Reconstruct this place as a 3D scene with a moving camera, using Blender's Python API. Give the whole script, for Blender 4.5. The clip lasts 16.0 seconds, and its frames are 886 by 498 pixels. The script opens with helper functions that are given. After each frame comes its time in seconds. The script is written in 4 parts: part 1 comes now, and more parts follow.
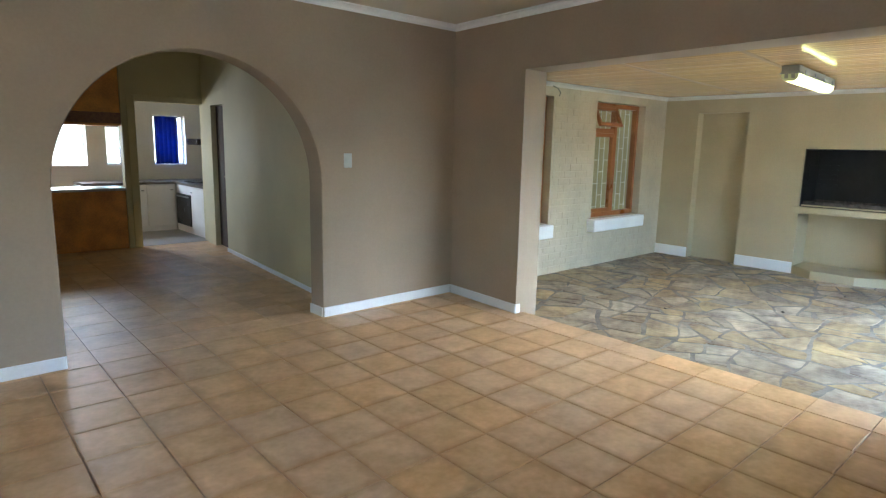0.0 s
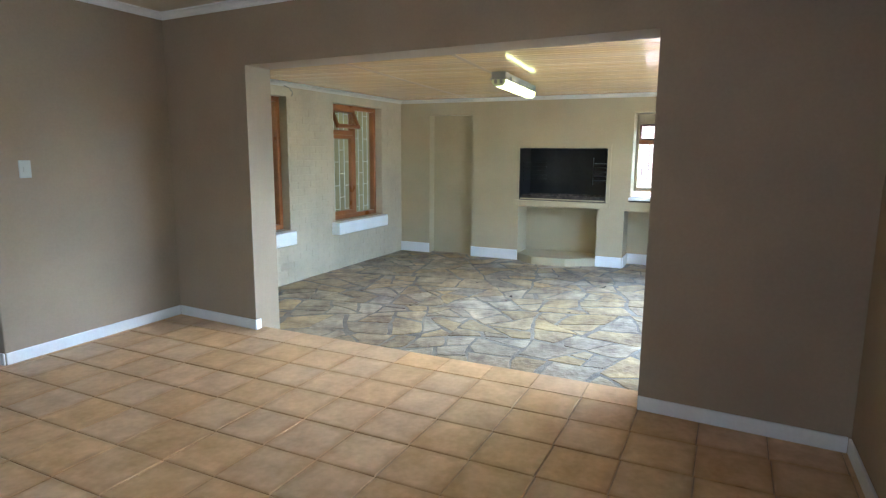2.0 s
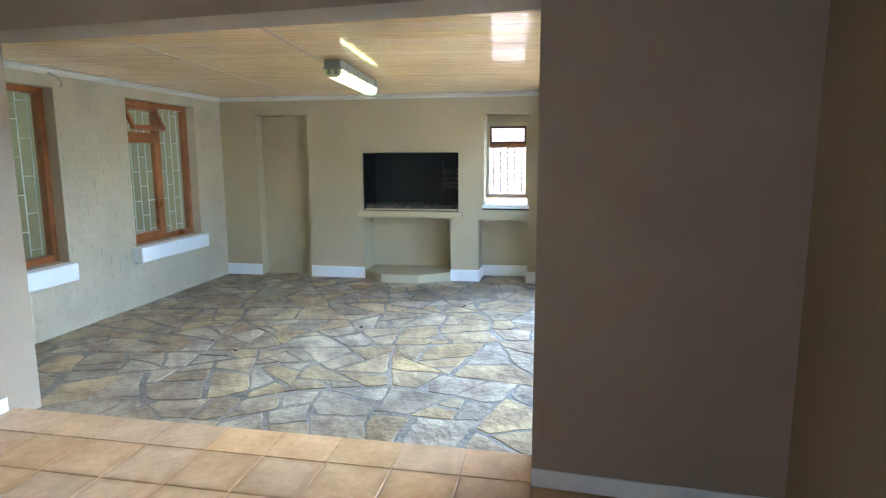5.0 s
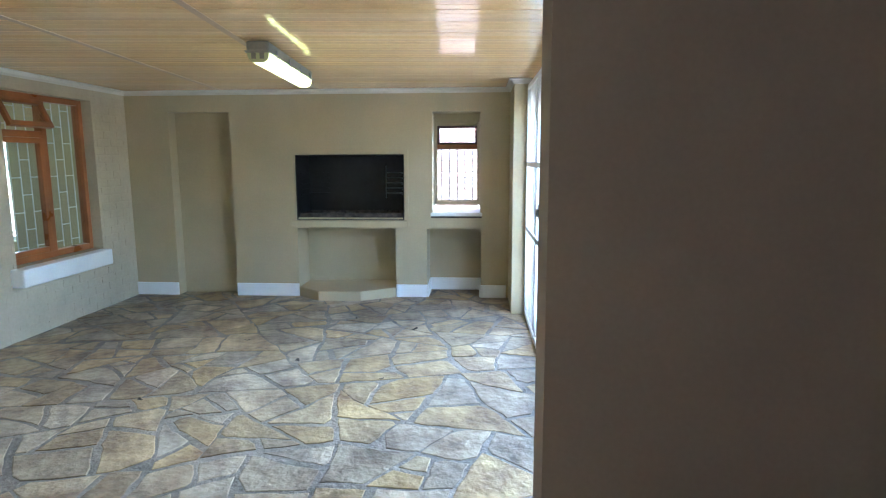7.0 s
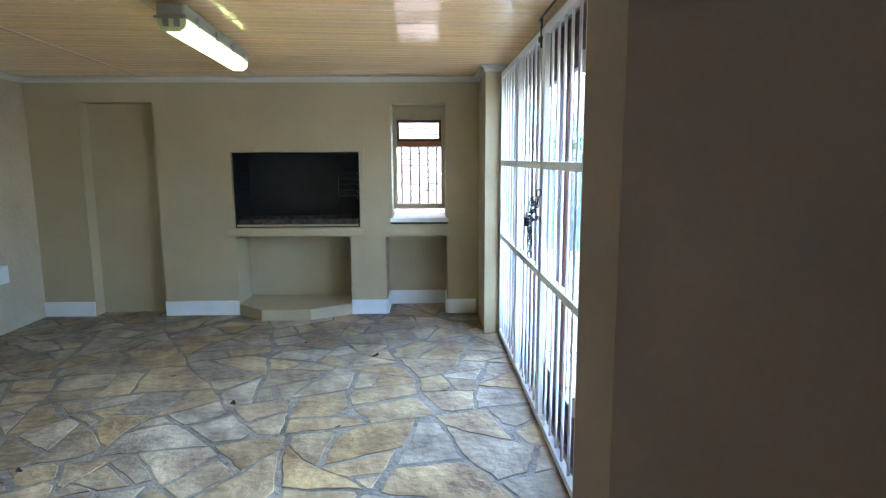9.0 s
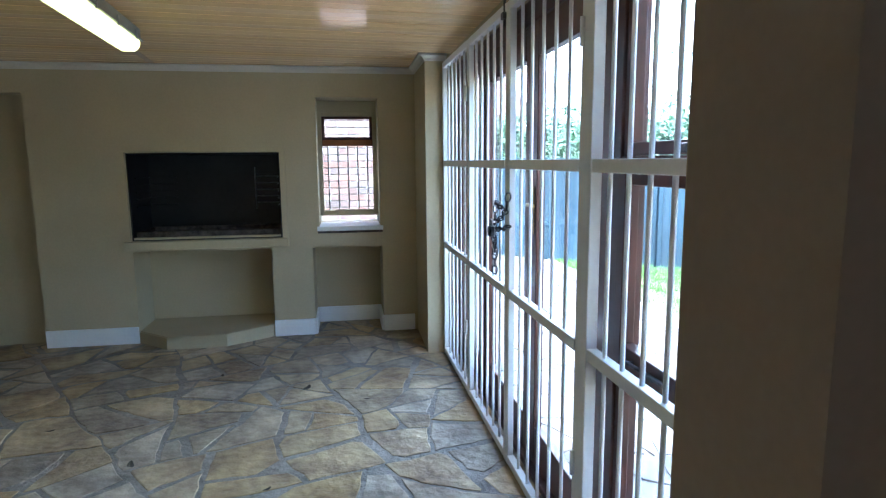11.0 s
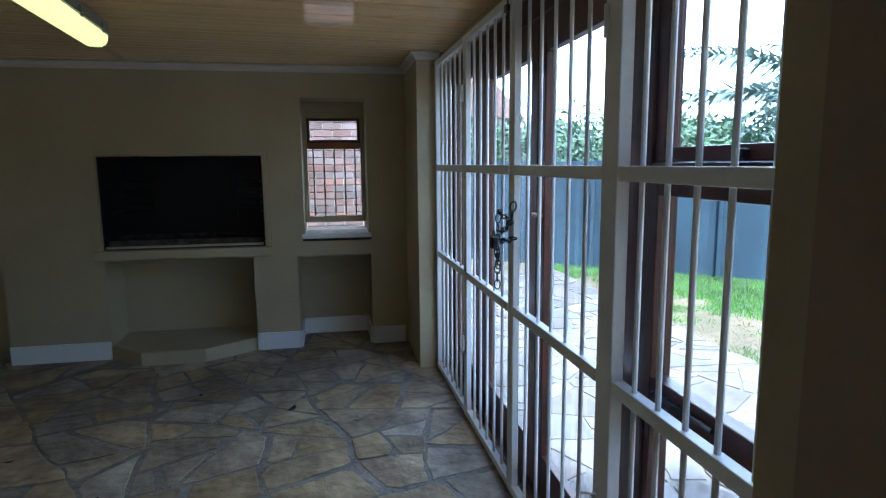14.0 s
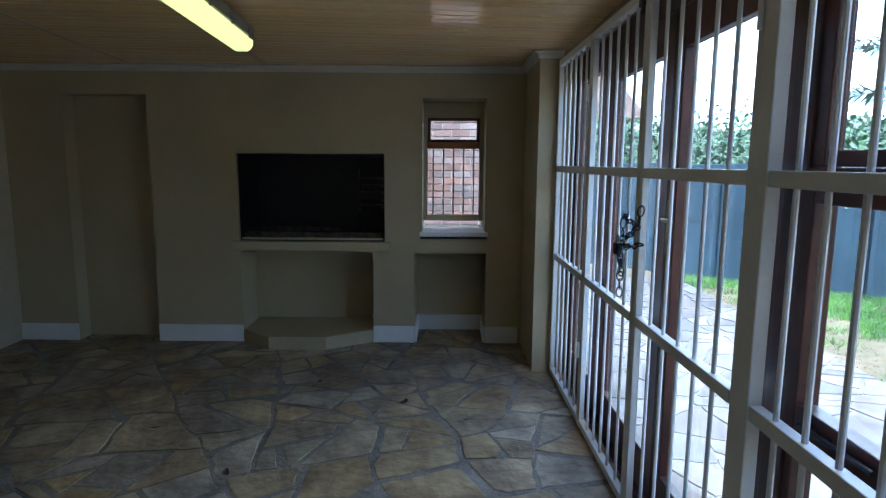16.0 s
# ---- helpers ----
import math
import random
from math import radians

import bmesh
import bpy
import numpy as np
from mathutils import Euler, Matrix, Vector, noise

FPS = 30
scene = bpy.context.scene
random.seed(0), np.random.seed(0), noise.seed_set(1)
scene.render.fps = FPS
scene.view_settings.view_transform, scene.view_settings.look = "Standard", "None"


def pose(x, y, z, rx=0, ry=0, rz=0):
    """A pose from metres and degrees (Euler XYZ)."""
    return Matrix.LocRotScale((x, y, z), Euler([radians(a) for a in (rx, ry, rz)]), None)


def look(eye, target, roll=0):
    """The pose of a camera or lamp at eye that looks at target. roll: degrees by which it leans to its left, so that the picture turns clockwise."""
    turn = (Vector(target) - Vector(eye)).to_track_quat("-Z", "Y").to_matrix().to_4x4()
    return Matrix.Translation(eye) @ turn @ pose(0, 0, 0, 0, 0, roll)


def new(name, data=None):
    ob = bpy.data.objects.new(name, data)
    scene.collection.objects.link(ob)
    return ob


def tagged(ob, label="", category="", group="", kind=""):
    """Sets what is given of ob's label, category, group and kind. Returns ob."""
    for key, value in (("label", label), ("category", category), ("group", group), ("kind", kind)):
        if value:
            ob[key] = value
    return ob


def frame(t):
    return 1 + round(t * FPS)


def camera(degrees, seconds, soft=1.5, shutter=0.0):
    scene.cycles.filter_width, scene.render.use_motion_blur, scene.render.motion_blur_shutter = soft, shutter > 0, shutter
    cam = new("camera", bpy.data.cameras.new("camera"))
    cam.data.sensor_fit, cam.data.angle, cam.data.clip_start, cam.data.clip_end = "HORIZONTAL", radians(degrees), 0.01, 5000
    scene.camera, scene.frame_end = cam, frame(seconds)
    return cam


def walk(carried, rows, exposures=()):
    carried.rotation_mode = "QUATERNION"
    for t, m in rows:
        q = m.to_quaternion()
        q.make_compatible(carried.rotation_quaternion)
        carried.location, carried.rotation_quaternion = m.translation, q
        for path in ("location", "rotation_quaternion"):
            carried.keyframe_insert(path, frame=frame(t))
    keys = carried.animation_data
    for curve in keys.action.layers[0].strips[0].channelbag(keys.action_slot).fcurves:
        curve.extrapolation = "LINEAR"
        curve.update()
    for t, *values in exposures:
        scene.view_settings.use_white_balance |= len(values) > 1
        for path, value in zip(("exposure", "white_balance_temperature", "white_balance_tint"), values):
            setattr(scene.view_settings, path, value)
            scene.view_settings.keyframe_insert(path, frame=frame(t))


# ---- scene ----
cam = camera(73.1, 16.0, 1.25)
PATH = [
    (0, (0.184, 0.016, 1.482), (1.51, 1.474, 1.139), 1.2),
    (0.5, (0.202, 0.022, 1.474), (1.688, 1.318, 1.138), 1.0),
    (1, (0.257, 0.014, 1.468), (1.898, 1.108, 1.136), 0.8),
    (1.5, (0.362, -0.014, 1.48), (2.102, 0.916, 1.155), 0.6),
    (2, (0.467, 0.003, 1.477), (2.259, 0.831, 1.154), 0.4),
    (2.5, (0.598, 0.091, 1.479), (2.429, 0.829, 1.16), 0.3),
    (3, (0.734, 0.164, 1.478), (2.607, 0.79, 1.162), 0.2),
    (3.5, (0.908, 0.194, 1.475), (2.812, 0.721, 1.162), 0.0),
    (4, (1.061, 0.216, 1.475), (2.982, 0.676, 1.165), -0.1),
    (6.5, (1.903, 0.502, 1.481), (3.873, 0.679, 1.181), -0.2),
    (7, (2.082, 0.56, 1.477), (4.056, 0.681, 1.179), -0.2),
    (7.5, (2.274, 0.58, 1.466), (4.251, 0.636, 1.169), -0.2),
    (8, (2.477, 0.612, 1.47), (4.454, 0.627, 1.171), -0.2),
    (10.5, (3.278, 0.82, 1.448), (5.246, 0.614, 1.154), -0.4),
    (11, (3.41, 0.838, 1.445), (5.363, 0.526, 1.153), -0.5),
    (11.5, (3.509, 0.82, 1.455), (5.447, 0.417, 1.167), -0.6),
    (12, (3.583, 0.807, 1.454), (5.514, 0.374, 1.168), -0.7),
    (12.5, (3.616, 0.815, 1.455), (5.546, 0.376, 1.171), -0.7),
    (13, (3.638, 0.826, 1.458), (5.569, 0.389, 1.173), -0.7),
    (13.5, (3.649, 0.841, 1.457), (5.584, 0.421, 1.174), -0.6),
    (14, (3.664, 0.856, 1.459), (5.61, 0.494, 1.174), -0.5),
    (14.5, (3.665, 0.867, 1.461), (5.625, 0.587, 1.178), -0.3),
    (15, (3.672, 0.878, 1.463), (5.645, 0.709, 1.18), -0.1),
    (15.5, (3.68, 0.879, 1.461), (5.658, 0.798, 1.179), 0.2),
    (16, (3.692, 0.883, 1.459), (5.671, 0.891, 1.175), 0.4),
]
EXPOSURES = [(0, 4.42, 5200, 8), (1, 4.35, 5050, 8), (2, 4.4, 4950, 8), (3.5, 4.45, 4850, 8), (6, 4.27, 4750, 8), (8, 3.95, 4750, 8),
             (10.5, 3.25, 4780, 8), (11.5, 2.72, 4780, 8), (12.5, 2.12, 4800, 9), (13.5, 1.8, 4800, 9), (16, 1.65, 4800, 9)]
walk(cam, [(t, look(eye, target, roll)) for t, eye, target, roll in PATH], EXPOSURES)

# ---- daylight ----
world = bpy.data.worlds.new("sky")
scene.world = world
world.use_nodes = True
wn = world.node_tree.nodes
sky = wn.new("ShaderNodeTexSky")
sky.sky_type, sky.sun_disc = "NISHITA", False
sky.sun_elevation, sky.sun_rotation = radians(58), radians(-90)
sky.air_density, sky.dust_density = 1.2, 2.5
wn["Background"].inputs[1].default_value = 0.15
world.node_tree.links.new(sky.outputs[0], wn["Background"].inputs[0])
sun = new("sun", bpy.data.lights.new("sun", "SUN"))
sun.data.energy, sun.data.angle, sun.data.color = 4.0, radians(4), (1, 0.95, 0.87)
sun.matrix_world = look((0, 0, 0), (0.53, -0.04, -0.85))


def window_lamp(name, eye, target, w, h, power, color=(0.86, 0.93, 1.0)):
    ob = new(name, bpy.data.lights.new(name, "AREA"))
    ob.data.shape, ob.data.size, ob.data.size_y = "RECTANGLE", w, h
    ob.data.energy, ob.data.color = power, color
    ob.matrix_world = look(eye, target)
    return ob


# area lamps added in window openings for daylight; the south window is assumed, unseen
window_lamp("window_light_south", (-1.8, -0.72, 1.5), (3.6, 1.0, 0.9), 1.7, 1.2, 1.9)
window_lamp("window_light_kitchen", (2.085, 10.98, 1.365), (2.085, 9, 1.2), 0.62, 0.58, 2.0, (1.0, 0.95, 0.85))

# extra lamp added to brighten the room seen behind the timber windows
window_lamp("window_light_north_room", (9.0, 6.75, 1.12), (6, 6.3, 1.1), 1.0, 1.15, 2.1)

# ---- materials ----


def material(name, color, rough=0.6, var=0.08, scale=3.0, fine=40.0, bump=0.15, metal=0.0, spec=0.5, tint=None, per_piece=0.0, coat=0.0, dist=0.002):
    m = bpy.data.materials.new(name)
    m.use_nodes = True
    nt = m.node_tree
    n, l = nt.nodes, nt.links
    b = n["Principled BSDF"]
    b.inputs["Roughness"].default_value, b.inputs["Metallic"].default_value = rough, metal
    b.inputs["Specular IOR Level"].default_value = spec
    b.inputs["Coat Weight"].default_value = coat
    tc = n.new("ShaderNodeTexCoord")
    big, small = n.new("ShaderNodeTexNoise"), n.new("ShaderNodeTexNoise")
    geo = n.new("ShaderNodeNewGeometry")
    for t, sc, dt in ((big, scale, 4), (small, fine, 6)):
        t.inputs["Scale"].default_value, t.inputs["Detail"].default_value = sc, dt
        l.new(geo.outputs["Position"], t.inputs["Vector"])
    ramp = n.new("ShaderNodeMix")
    ramp.data_type = "RGBA"
    c2 = tint if tint else [max(0.0, c * (1 - 2.2 * var)) for c in color]
    c1 = [min(1.0, c * (1 + var)) for c in color]
    ramp.inputs[6].default_value, ramp.inputs[7].default_value = (*c2, 1), (*c1, 1)
    mid = n.new("ShaderNodeMath")
    mid.operation = "MULTIPLY_ADD"
    l.new(small.outputs[0], mid.inputs[0])
    mid.inputs[1].default_value = 0.45
    l.new(big.outputs[0], mid.inputs[2])
    shift = n.new("ShaderNodeMath")
    shift.operation = "MULTIPLY_ADD"
    shift.use_clamp = True
    l.new(mid.outputs[0], shift.inputs[0])
    shift.inputs[1].default_value, shift.inputs[2].default_value = 2.2, -1.08
    l.new(shift.outputs[0], ramp.inputs[0])
    out = ramp.outputs[2]
    if per_piece:
        info = n.new("ShaderNodeObjectInfo")
        add = n.new("ShaderNodeMath")
        l.new(info.outputs["Random"], add.inputs[0])
        l.new(geo.outputs["Random Per Island"], add.inputs[1])
        fr = n.new("ShaderNodeMath")
        fr.operation = "FRACT"
        l.new(add.outputs[0], fr.inputs[0])
        rng = n.new("ShaderNodeMapRange")
        l.new(fr.outputs[0], rng.inputs[0])
        rng.inputs[3].default_value, rng.inputs[4].default_value = 1 - per_piece, 1 + per_piece
        hsv = n.new("ShaderNodeHueSaturation")
        l.new(rng.outputs[0], hsv.inputs["Value"])
        hue = n.new("ShaderNodeMapRange")
        mul = n.new("ShaderNodeMath")
        mul.operation = "MULTIPLY"
        mul.inputs[1].default_value = 7.31
        l.new(fr.outputs[0], mul.inputs[0])
        fr2 = n.new("ShaderNodeMath")
        fr2.operation = "FRACT"
        l.new(mul.outputs[0], fr2.inputs[0])
        l.new(fr2.outputs[0], hue.inputs[0])
        hue.inputs[3].default_value, hue.inputs[4].default_value = 1 - 1.6 * per_piece, 1 + 1.4 * per_piece
        l.new(hue.outputs[0], hsv.inputs["Saturation"])
        l.new(out, hsv.inputs["Color"])
        out = hsv.outputs[0]
    l.new(out, b.inputs["Base Color"])
    if bump:
        bn = n.new("ShaderNodeBump")
        bn.inputs["Strength"].default_value, bn.inputs["Distance"].default_value = bump, dist
        l.new(small.outputs[0], bn.inputs["Height"])
        l.new(bn.outputs[0], b.inputs["Normal"])
        rr = n.new("ShaderNodeMapRange")
        l.new(big.outputs[0], rr.inputs[0])
        rr.inputs[3].default_value, rr.inputs[4].default_value = max(0.02, rough - 0.1), min(1, rough + 0.1)
        l.new(rr.outputs[0], b.inputs["Roughness"])
    return m


def glass(name, tint=(0.95, 0.98, 0.97)):
    m = bpy.data.materials.new(name)
    m.use_nodes = True
    n, l = m.node_tree.nodes, m.node_tree.links
    tr, gl, mix = n.new("ShaderNodeBsdfTransparent"), n.new("ShaderNodeBsdfGlossy"), n.new("ShaderNodeMixShader")
    lw, pw, ma = n.new("ShaderNodeLayerWeight"), n.new("ShaderNodeMath"), n.new("ShaderNodeMath")
    tr.inputs[0].default_value = (*tint, 1)
    gl.inputs["Roughness"].default_value = 0.02
    pw.operation, ma.operation = "POWER", "MULTIPLY_ADD"
    l.new(lw.outputs["Facing"], pw.inputs[0])
    pw.inputs[1].default_value = 5
    l.new(pw.outputs[0], ma.inputs[0])
    ma.inputs[1].default_value, ma.inputs[2].default_value = 0.6, 0.025
    l.new(ma.outputs[0], mix.inputs[0])
    l.new(tr.outputs[0], mix.inputs[1])
    l.new(gl.outputs[0], mix.inputs[2])
    l.new(mix.outputs[0], n["Material Output"].inputs[0])
    return m


def glow(name, color, strength):
    m = bpy.data.materials.new(name)
    m.use_nodes = True
    b = m.node_tree.nodes["Principled BSDF"]
    b.inputs["Base Color"].default_value = (*color, 1)
    b.inputs["Emission Color"].default_value = (*color, 1)
    b.inputs["Emission Strength"].default_value = strength
    return m


TAUPE = material("taupe_wall_paint", (0.37, 0.29, 0.20), 0.75, 0.05, 1.3, 55, 0.25)
KHAKI = material("khaki_wall_paint", (0.465, 0.392, 0.245), 0.7, 0.05, 1.6, 60, 0.3)
BAGGED = material("beige_bagged_paint", (0.51, 0.44, 0.315), 0.8, 0.06, 3, 38, 0.6, dist=0.004)
CREAM = material("cream_hall_paint", (0.60, 0.54, 0.33), 0.7, 0.05, 1.5, 60, 0.2)
WHITE = material("white_paint", (0.84, 0.85, 0.85), 0.45, 0.04, 2.5, 50, 0.15)
# white paint with the shade of the far wall put into its colour
CORNICE = material("dimmed_white_cornice_paint", (0.66, 0.63, 0.56), 0.6, 0.04, 2.5, 50, 0.15)
WHITE_WALL = material("white_wall_tile", (0.72, 0.71, 0.68), 0.35, 0.04, 2, 30, 0.1)
CEIL = material("plaster_ceiling", (0.62, 0.56, 0.46), 0.8, 0.03, 1, 40, 0.1)
PLANK = material("cream_gloss_ceiling_board", (0.92, 0.65, 0.34), 0.10, 0.05, 1.2, 18, 0.0, spec=0.6, per_piece=0.05)
TILE = material("terracotta_tile", (0.70, 0.475, 0.255), 0.44, 0.12, 5.0, 26, 0.10, tint=(0.55, 0.325, 0.145), per_piece=0.06)
FIELD_TILE = TILE


def flashed(base, edge):
    """Burnt, darker rims on each tile, uneven round its outline."""
    m = base.copy()
    m.name = "flashed_terracotta_tile"
    n, l = m.node_tree.nodes, m.node_tree.links
    tc = n.new("ShaderNodeTexCoord")
    ab = n.new("ShaderNodeVectorMath")
    ab.operation = "ABSOLUTE"
    l.new(tc.outputs["Object"], ab.inputs[0])
    sep = n.new("ShaderNodeSeparateXYZ")
    l.new(ab.outputs[0], sep.inputs[0])
    mx = n.new("ShaderNodeMath")
    mx.operation = "MAXIMUM"
    l.new(sep.outputs[0], mx.inputs[0])
    l.new(sep.outputs[1], mx.inputs[1])
    ns = n.new("ShaderNodeTexNoise")
    ns.inputs["Scale"].default_value = 9
    geo = n.new("ShaderNodeNewGeometry")
    l.new(geo.outputs["Position"], ns.inputs["Vector"])
    ad = n.new("ShaderNodeMath")
    ad.operation = "MULTIPLY_ADD"
    l.new(ns.outputs[0], ad.inputs[0])
    ad.inputs[1].default_value = 0.11
    l.new(mx.outputs[0], ad.inputs[2])
    rg = n.new("ShaderNodeMapRange")
    l.new(ad.outputs[0], rg.inputs[0])
    rg.inputs[1].default_value, rg.inputs[2].default_value = 0.172, 0.24
    mix = n.new("ShaderNodeMix")
    mix.data_type = "RGBA"
    b = n["Principled BSDF"]
    src = b.inputs["Base Color"].links[0].from_socket
    l.new(rg.outputs[0], mix.inputs[0])
    l.new(src, mix.inputs[6])
    mix.inputs[7].default_value = (*edge, 1)
    l.new(mix.outputs[2], b.inputs["Base Color"])
    return m


TILE = flashed(TILE, (0.50, 0.29, 0.13))
GROUT = material("brown_grout", (0.43, 0.31, 0.21), 0.9, 0.15, 8, 90, 0.4)
STONE = material("slasto_flagstone", (0.40, 0.322, 0.20), 0.52, 0.24, 4.2, 17, 1.0, tint=(0.145, 0.10, 0.066), spec=0.4, per_piece=0.2, dist=0.014)
MORTAR = material("grey_mortar", (0.245, 0.222, 0.19), 0.7, 0.3, 4, 34, 0.9, tint=(0.11, 0.10, 0.09), dist=0.012)
DARKWOOD = material("dark_red_hardwood", (0.088, 0.026, 0.017), 0.35, 0.25, 6, 40, 0.2)
BROWN_DOOR = material("dull_brown_door", (0.07, 0.04, 0.022), 0.85, 0.2, 5, 40, 0.2)
WARMWOOD = material("varnished_meranti", (0.34, 0.125, 0.034), 0.3, 0.16, 3, 70, 0.2)
ORANGE = material("orange_oak_panel", (0.76, 0.36, 0.09), 0.4, 0.15, 5, 45, 0.15)
SOOT = material("sooty_steel", (0.009, 0.0075, 0.007), 0.55, 0.4, 5, 30, 0.4)
RUST = material("ashy_rusted_steel", (0.07, 0.052, 0.042), 0.8, 0.4, 14, 60, 0.5)
IRON = material("dark_chain_iron", (0.045, 0.045, 0.05), 0.45, 0.3, 30, 120, 0.2, metal=0.7)
STEEL = material("dark_steel", (0.10, 0.10, 0.11), 0.4, 0.2, 10, 60, 0.2, metal=0.8)
CHROME = material("galvanised_steel", (0.35, 0.36, 0.38), 0.35, 0.15, 20, 80, 0.2, metal=0.9)
BRASS = material("aged_brass", (0.45, 0.33, 0.14), 0.35, 0.15, 20, 80, 0.1, metal=0.9)
PLASTIC = material("white_plastic", (0.52, 0.54, 0.50), 0.4, 0.02, 4, 60, 0.05)
GREY_BOX = material("grey_lamp_body", (0.30, 0.29, 0.25), 0.5, 0.1, 6, 60, 0.1)
BRICK = material("red_face_brick", (0.20, 0.125, 0.105), 0.85, 0.2, 6, 60, 0.5, per_piece=0.25)
BRICK_MORTAR = material("pale_brick_mortar", (0.30, 0.285, 0.27), 0.9, 0.1, 6, 60, 0.4)
GRASS = material("lawn_grass", (0.11, 0.235, 0.035), 0.8, 0.3, 2.2, 30, 0.6, tint=(0.06, 0.13, 0.02), per_piece=0.34)
STRAW = material("dry_straw", (0.26, 0.20, 0.11), 0.9, 0.3, 4, 40, 0.0, tint=(0.12, 0.09, 0.05), per_piece=0.35)
SOIL = material("dry_soil", (0.20, 0.15, 0.095), 0.95, 0.2, 2.2, 14, 0.8, tint=(0.11, 0.10, 0.05), dist=0.02)
FENCE = material("grey_fibre_cement", (0.034, 0.062, 0.088), 0.75, 0.2, 0.9, 30, 0.3)
PATIO = material("pale_patio_stone", (0.225, 0.205, 0.195), 0.7, 0.2, 3, 18, 0.5, tint=(0.13, 0.105, 0.095), per_piece=0.26)
# leaf colours paled: the haze over palm and shrubs is mixed into them
LEAF = material("hazed_palm_leaf", (0.21, 0.28, 0.24), 0.5, 0.2, 3, 30, 0.2, per_piece=0.2)
BUSH = material("hazed_shrub_leaf", (0.12, 0.185, 0.10), 0.6, 0.2, 3, 30, 0.2, per_piece=0.25)
ROOF = material("clay_roof_tile", (0.30, 0.20, 0.17), 0.8, 0.2, 3, 30, 0.4)
BLUE = material("blue_curtain_cloth", (0.03, 0.06, 0.30), 0.85, 0.15, 8, 80, 0.3)
COUNTER = material("pale_laminate_counter", (0.55, 0.52, 0.48), 0.3, 0.08, 6, 60, 0.05)
DARK_TOP = material("dark_laminate_counter", (0.12, 0.10, 0.09), 0.3, 0.1, 6, 60, 0.05)
BLACK = material("black_enamel", (0.03, 0.03, 0.035), 0.25, 0.1, 6, 60, 0.05)
GREYTILE = material("grey_kitchen_tile", (0.42, 0.41, 0.40), 0.4, 0.08, 4, 40, 0.1)
DECO = material("dark_patterned_band", (0.12, 0.06, 0.05), 0.5, 0.4, 25, 60, 0.1, tint=(0.30, 0.16, 0.09))
STRIP = material("grey_cream_strip", (0.66, 0.50, 0.33), 0.25, 0.04, 2, 40, 0.05)
LITTER = material("dry_leaf_brown", (0.05, 0.04, 0.03), 0.8, 0.3, 20, 80, 0.2)
GLASS = glass("window_glass")
END_CAP = material("pale_green_plastic", (0.62, 0.66, 0.36), 0.4, 0.05, 8, 60, 0.1)
TUBE = glow("lit_diffuser", (1.0, 0.97, 0.28), 0.37)

# ---- builders ----


def finish(name, bm, mat, parent=None, label="", smooth=False):
    me = bpy.data.meshes.new(name)
    bm.normal_update()
    bm.to_mesh(me)
    bm.free()
    me.materials.append(mat)
    if smooth:
        for p in me.polygons:
            p.use_smooth = True
    ob = new(name, me)
    if parent:
        ob.parent = parent
    if label:
        tagged(ob, label)
    return ob


def part(name, bm, mat, parent, label="", smooth=False):
    return finish(name, bm, mat, parent, label, smooth)


def thing(name, label, category, group="", kind=""):
    return tagged(new(name), label, category, group, kind)


def add_box(bm, x0, x1, y0, y1, z0, z1, bevel=0.0):
    vs = [bm.verts.new((x, y, z)) for x in (x0, x1) for y in (y0, y1) for z in (z0, z1)]
    fs = [bm.faces.new([vs[i] for i in f]) for f in ((0, 1, 3, 2), (4, 6, 7, 5), (0, 4, 5, 1), (2, 3, 7, 6), (0, 2, 6, 4), (1, 5, 7, 3))]
    if bevel:
        es = list({e for f in fs for e in f.edges})
        bmesh.ops.bevel(bm, geom=es, offset=bevel, segments=2, affect="EDGES", profile=0.5)
    return bm


def box(x0, x1, y0, y1, z0, z1, bevel=0.0):
    return add_box(bmesh.new(), x0, x1, y0, y1, z0, z1, bevel)


def rod(bm, a, b, r, seg=10):
    a, b = Vector(a), Vector(b)
    q = (b - a).to_track_quat("Z", "Y").to_matrix()
    rings = [[bm.verts.new(p + q @ Vector((r * math.cos(k * math.tau / seg), r * math.sin(k * math.tau / seg), 0))) for k in range(seg)] for p in (a, b)]
    for k in range(seg):
        bm.faces.new((rings[0][k], rings[0][(k + 1) % seg], rings[1][(k + 1) % seg], rings[1][k]))
    bm.faces.new(rings[0][::-1])
    bm.faces.new(rings[1])
    return bm


def prism(points, axis, a, b):
    """A polygon swept along an axis from a to b."""
    bm = bmesh.new()

    def at(p, v):
        return {"x": (v, p[0], p[1]), "y": (p[0], v, p[1]), "z": (p[0], p[1], v)}[axis]
    r0, r1 = [bm.verts.new(at(p, a)) for p in points], [bm.verts.new(at(p, b)) for p in points]
    n = len(points)
    bm.faces.new(r0)
    bm.faces.new(r1[::-1])
    for k in range(n):
        bm.faces.new((r0[k], r1[k], r1[(k + 1) % n], r0[(k + 1) % n]))
    bmesh.ops.recalc_face_normals(bm, faces=bm.faces)
    return bm


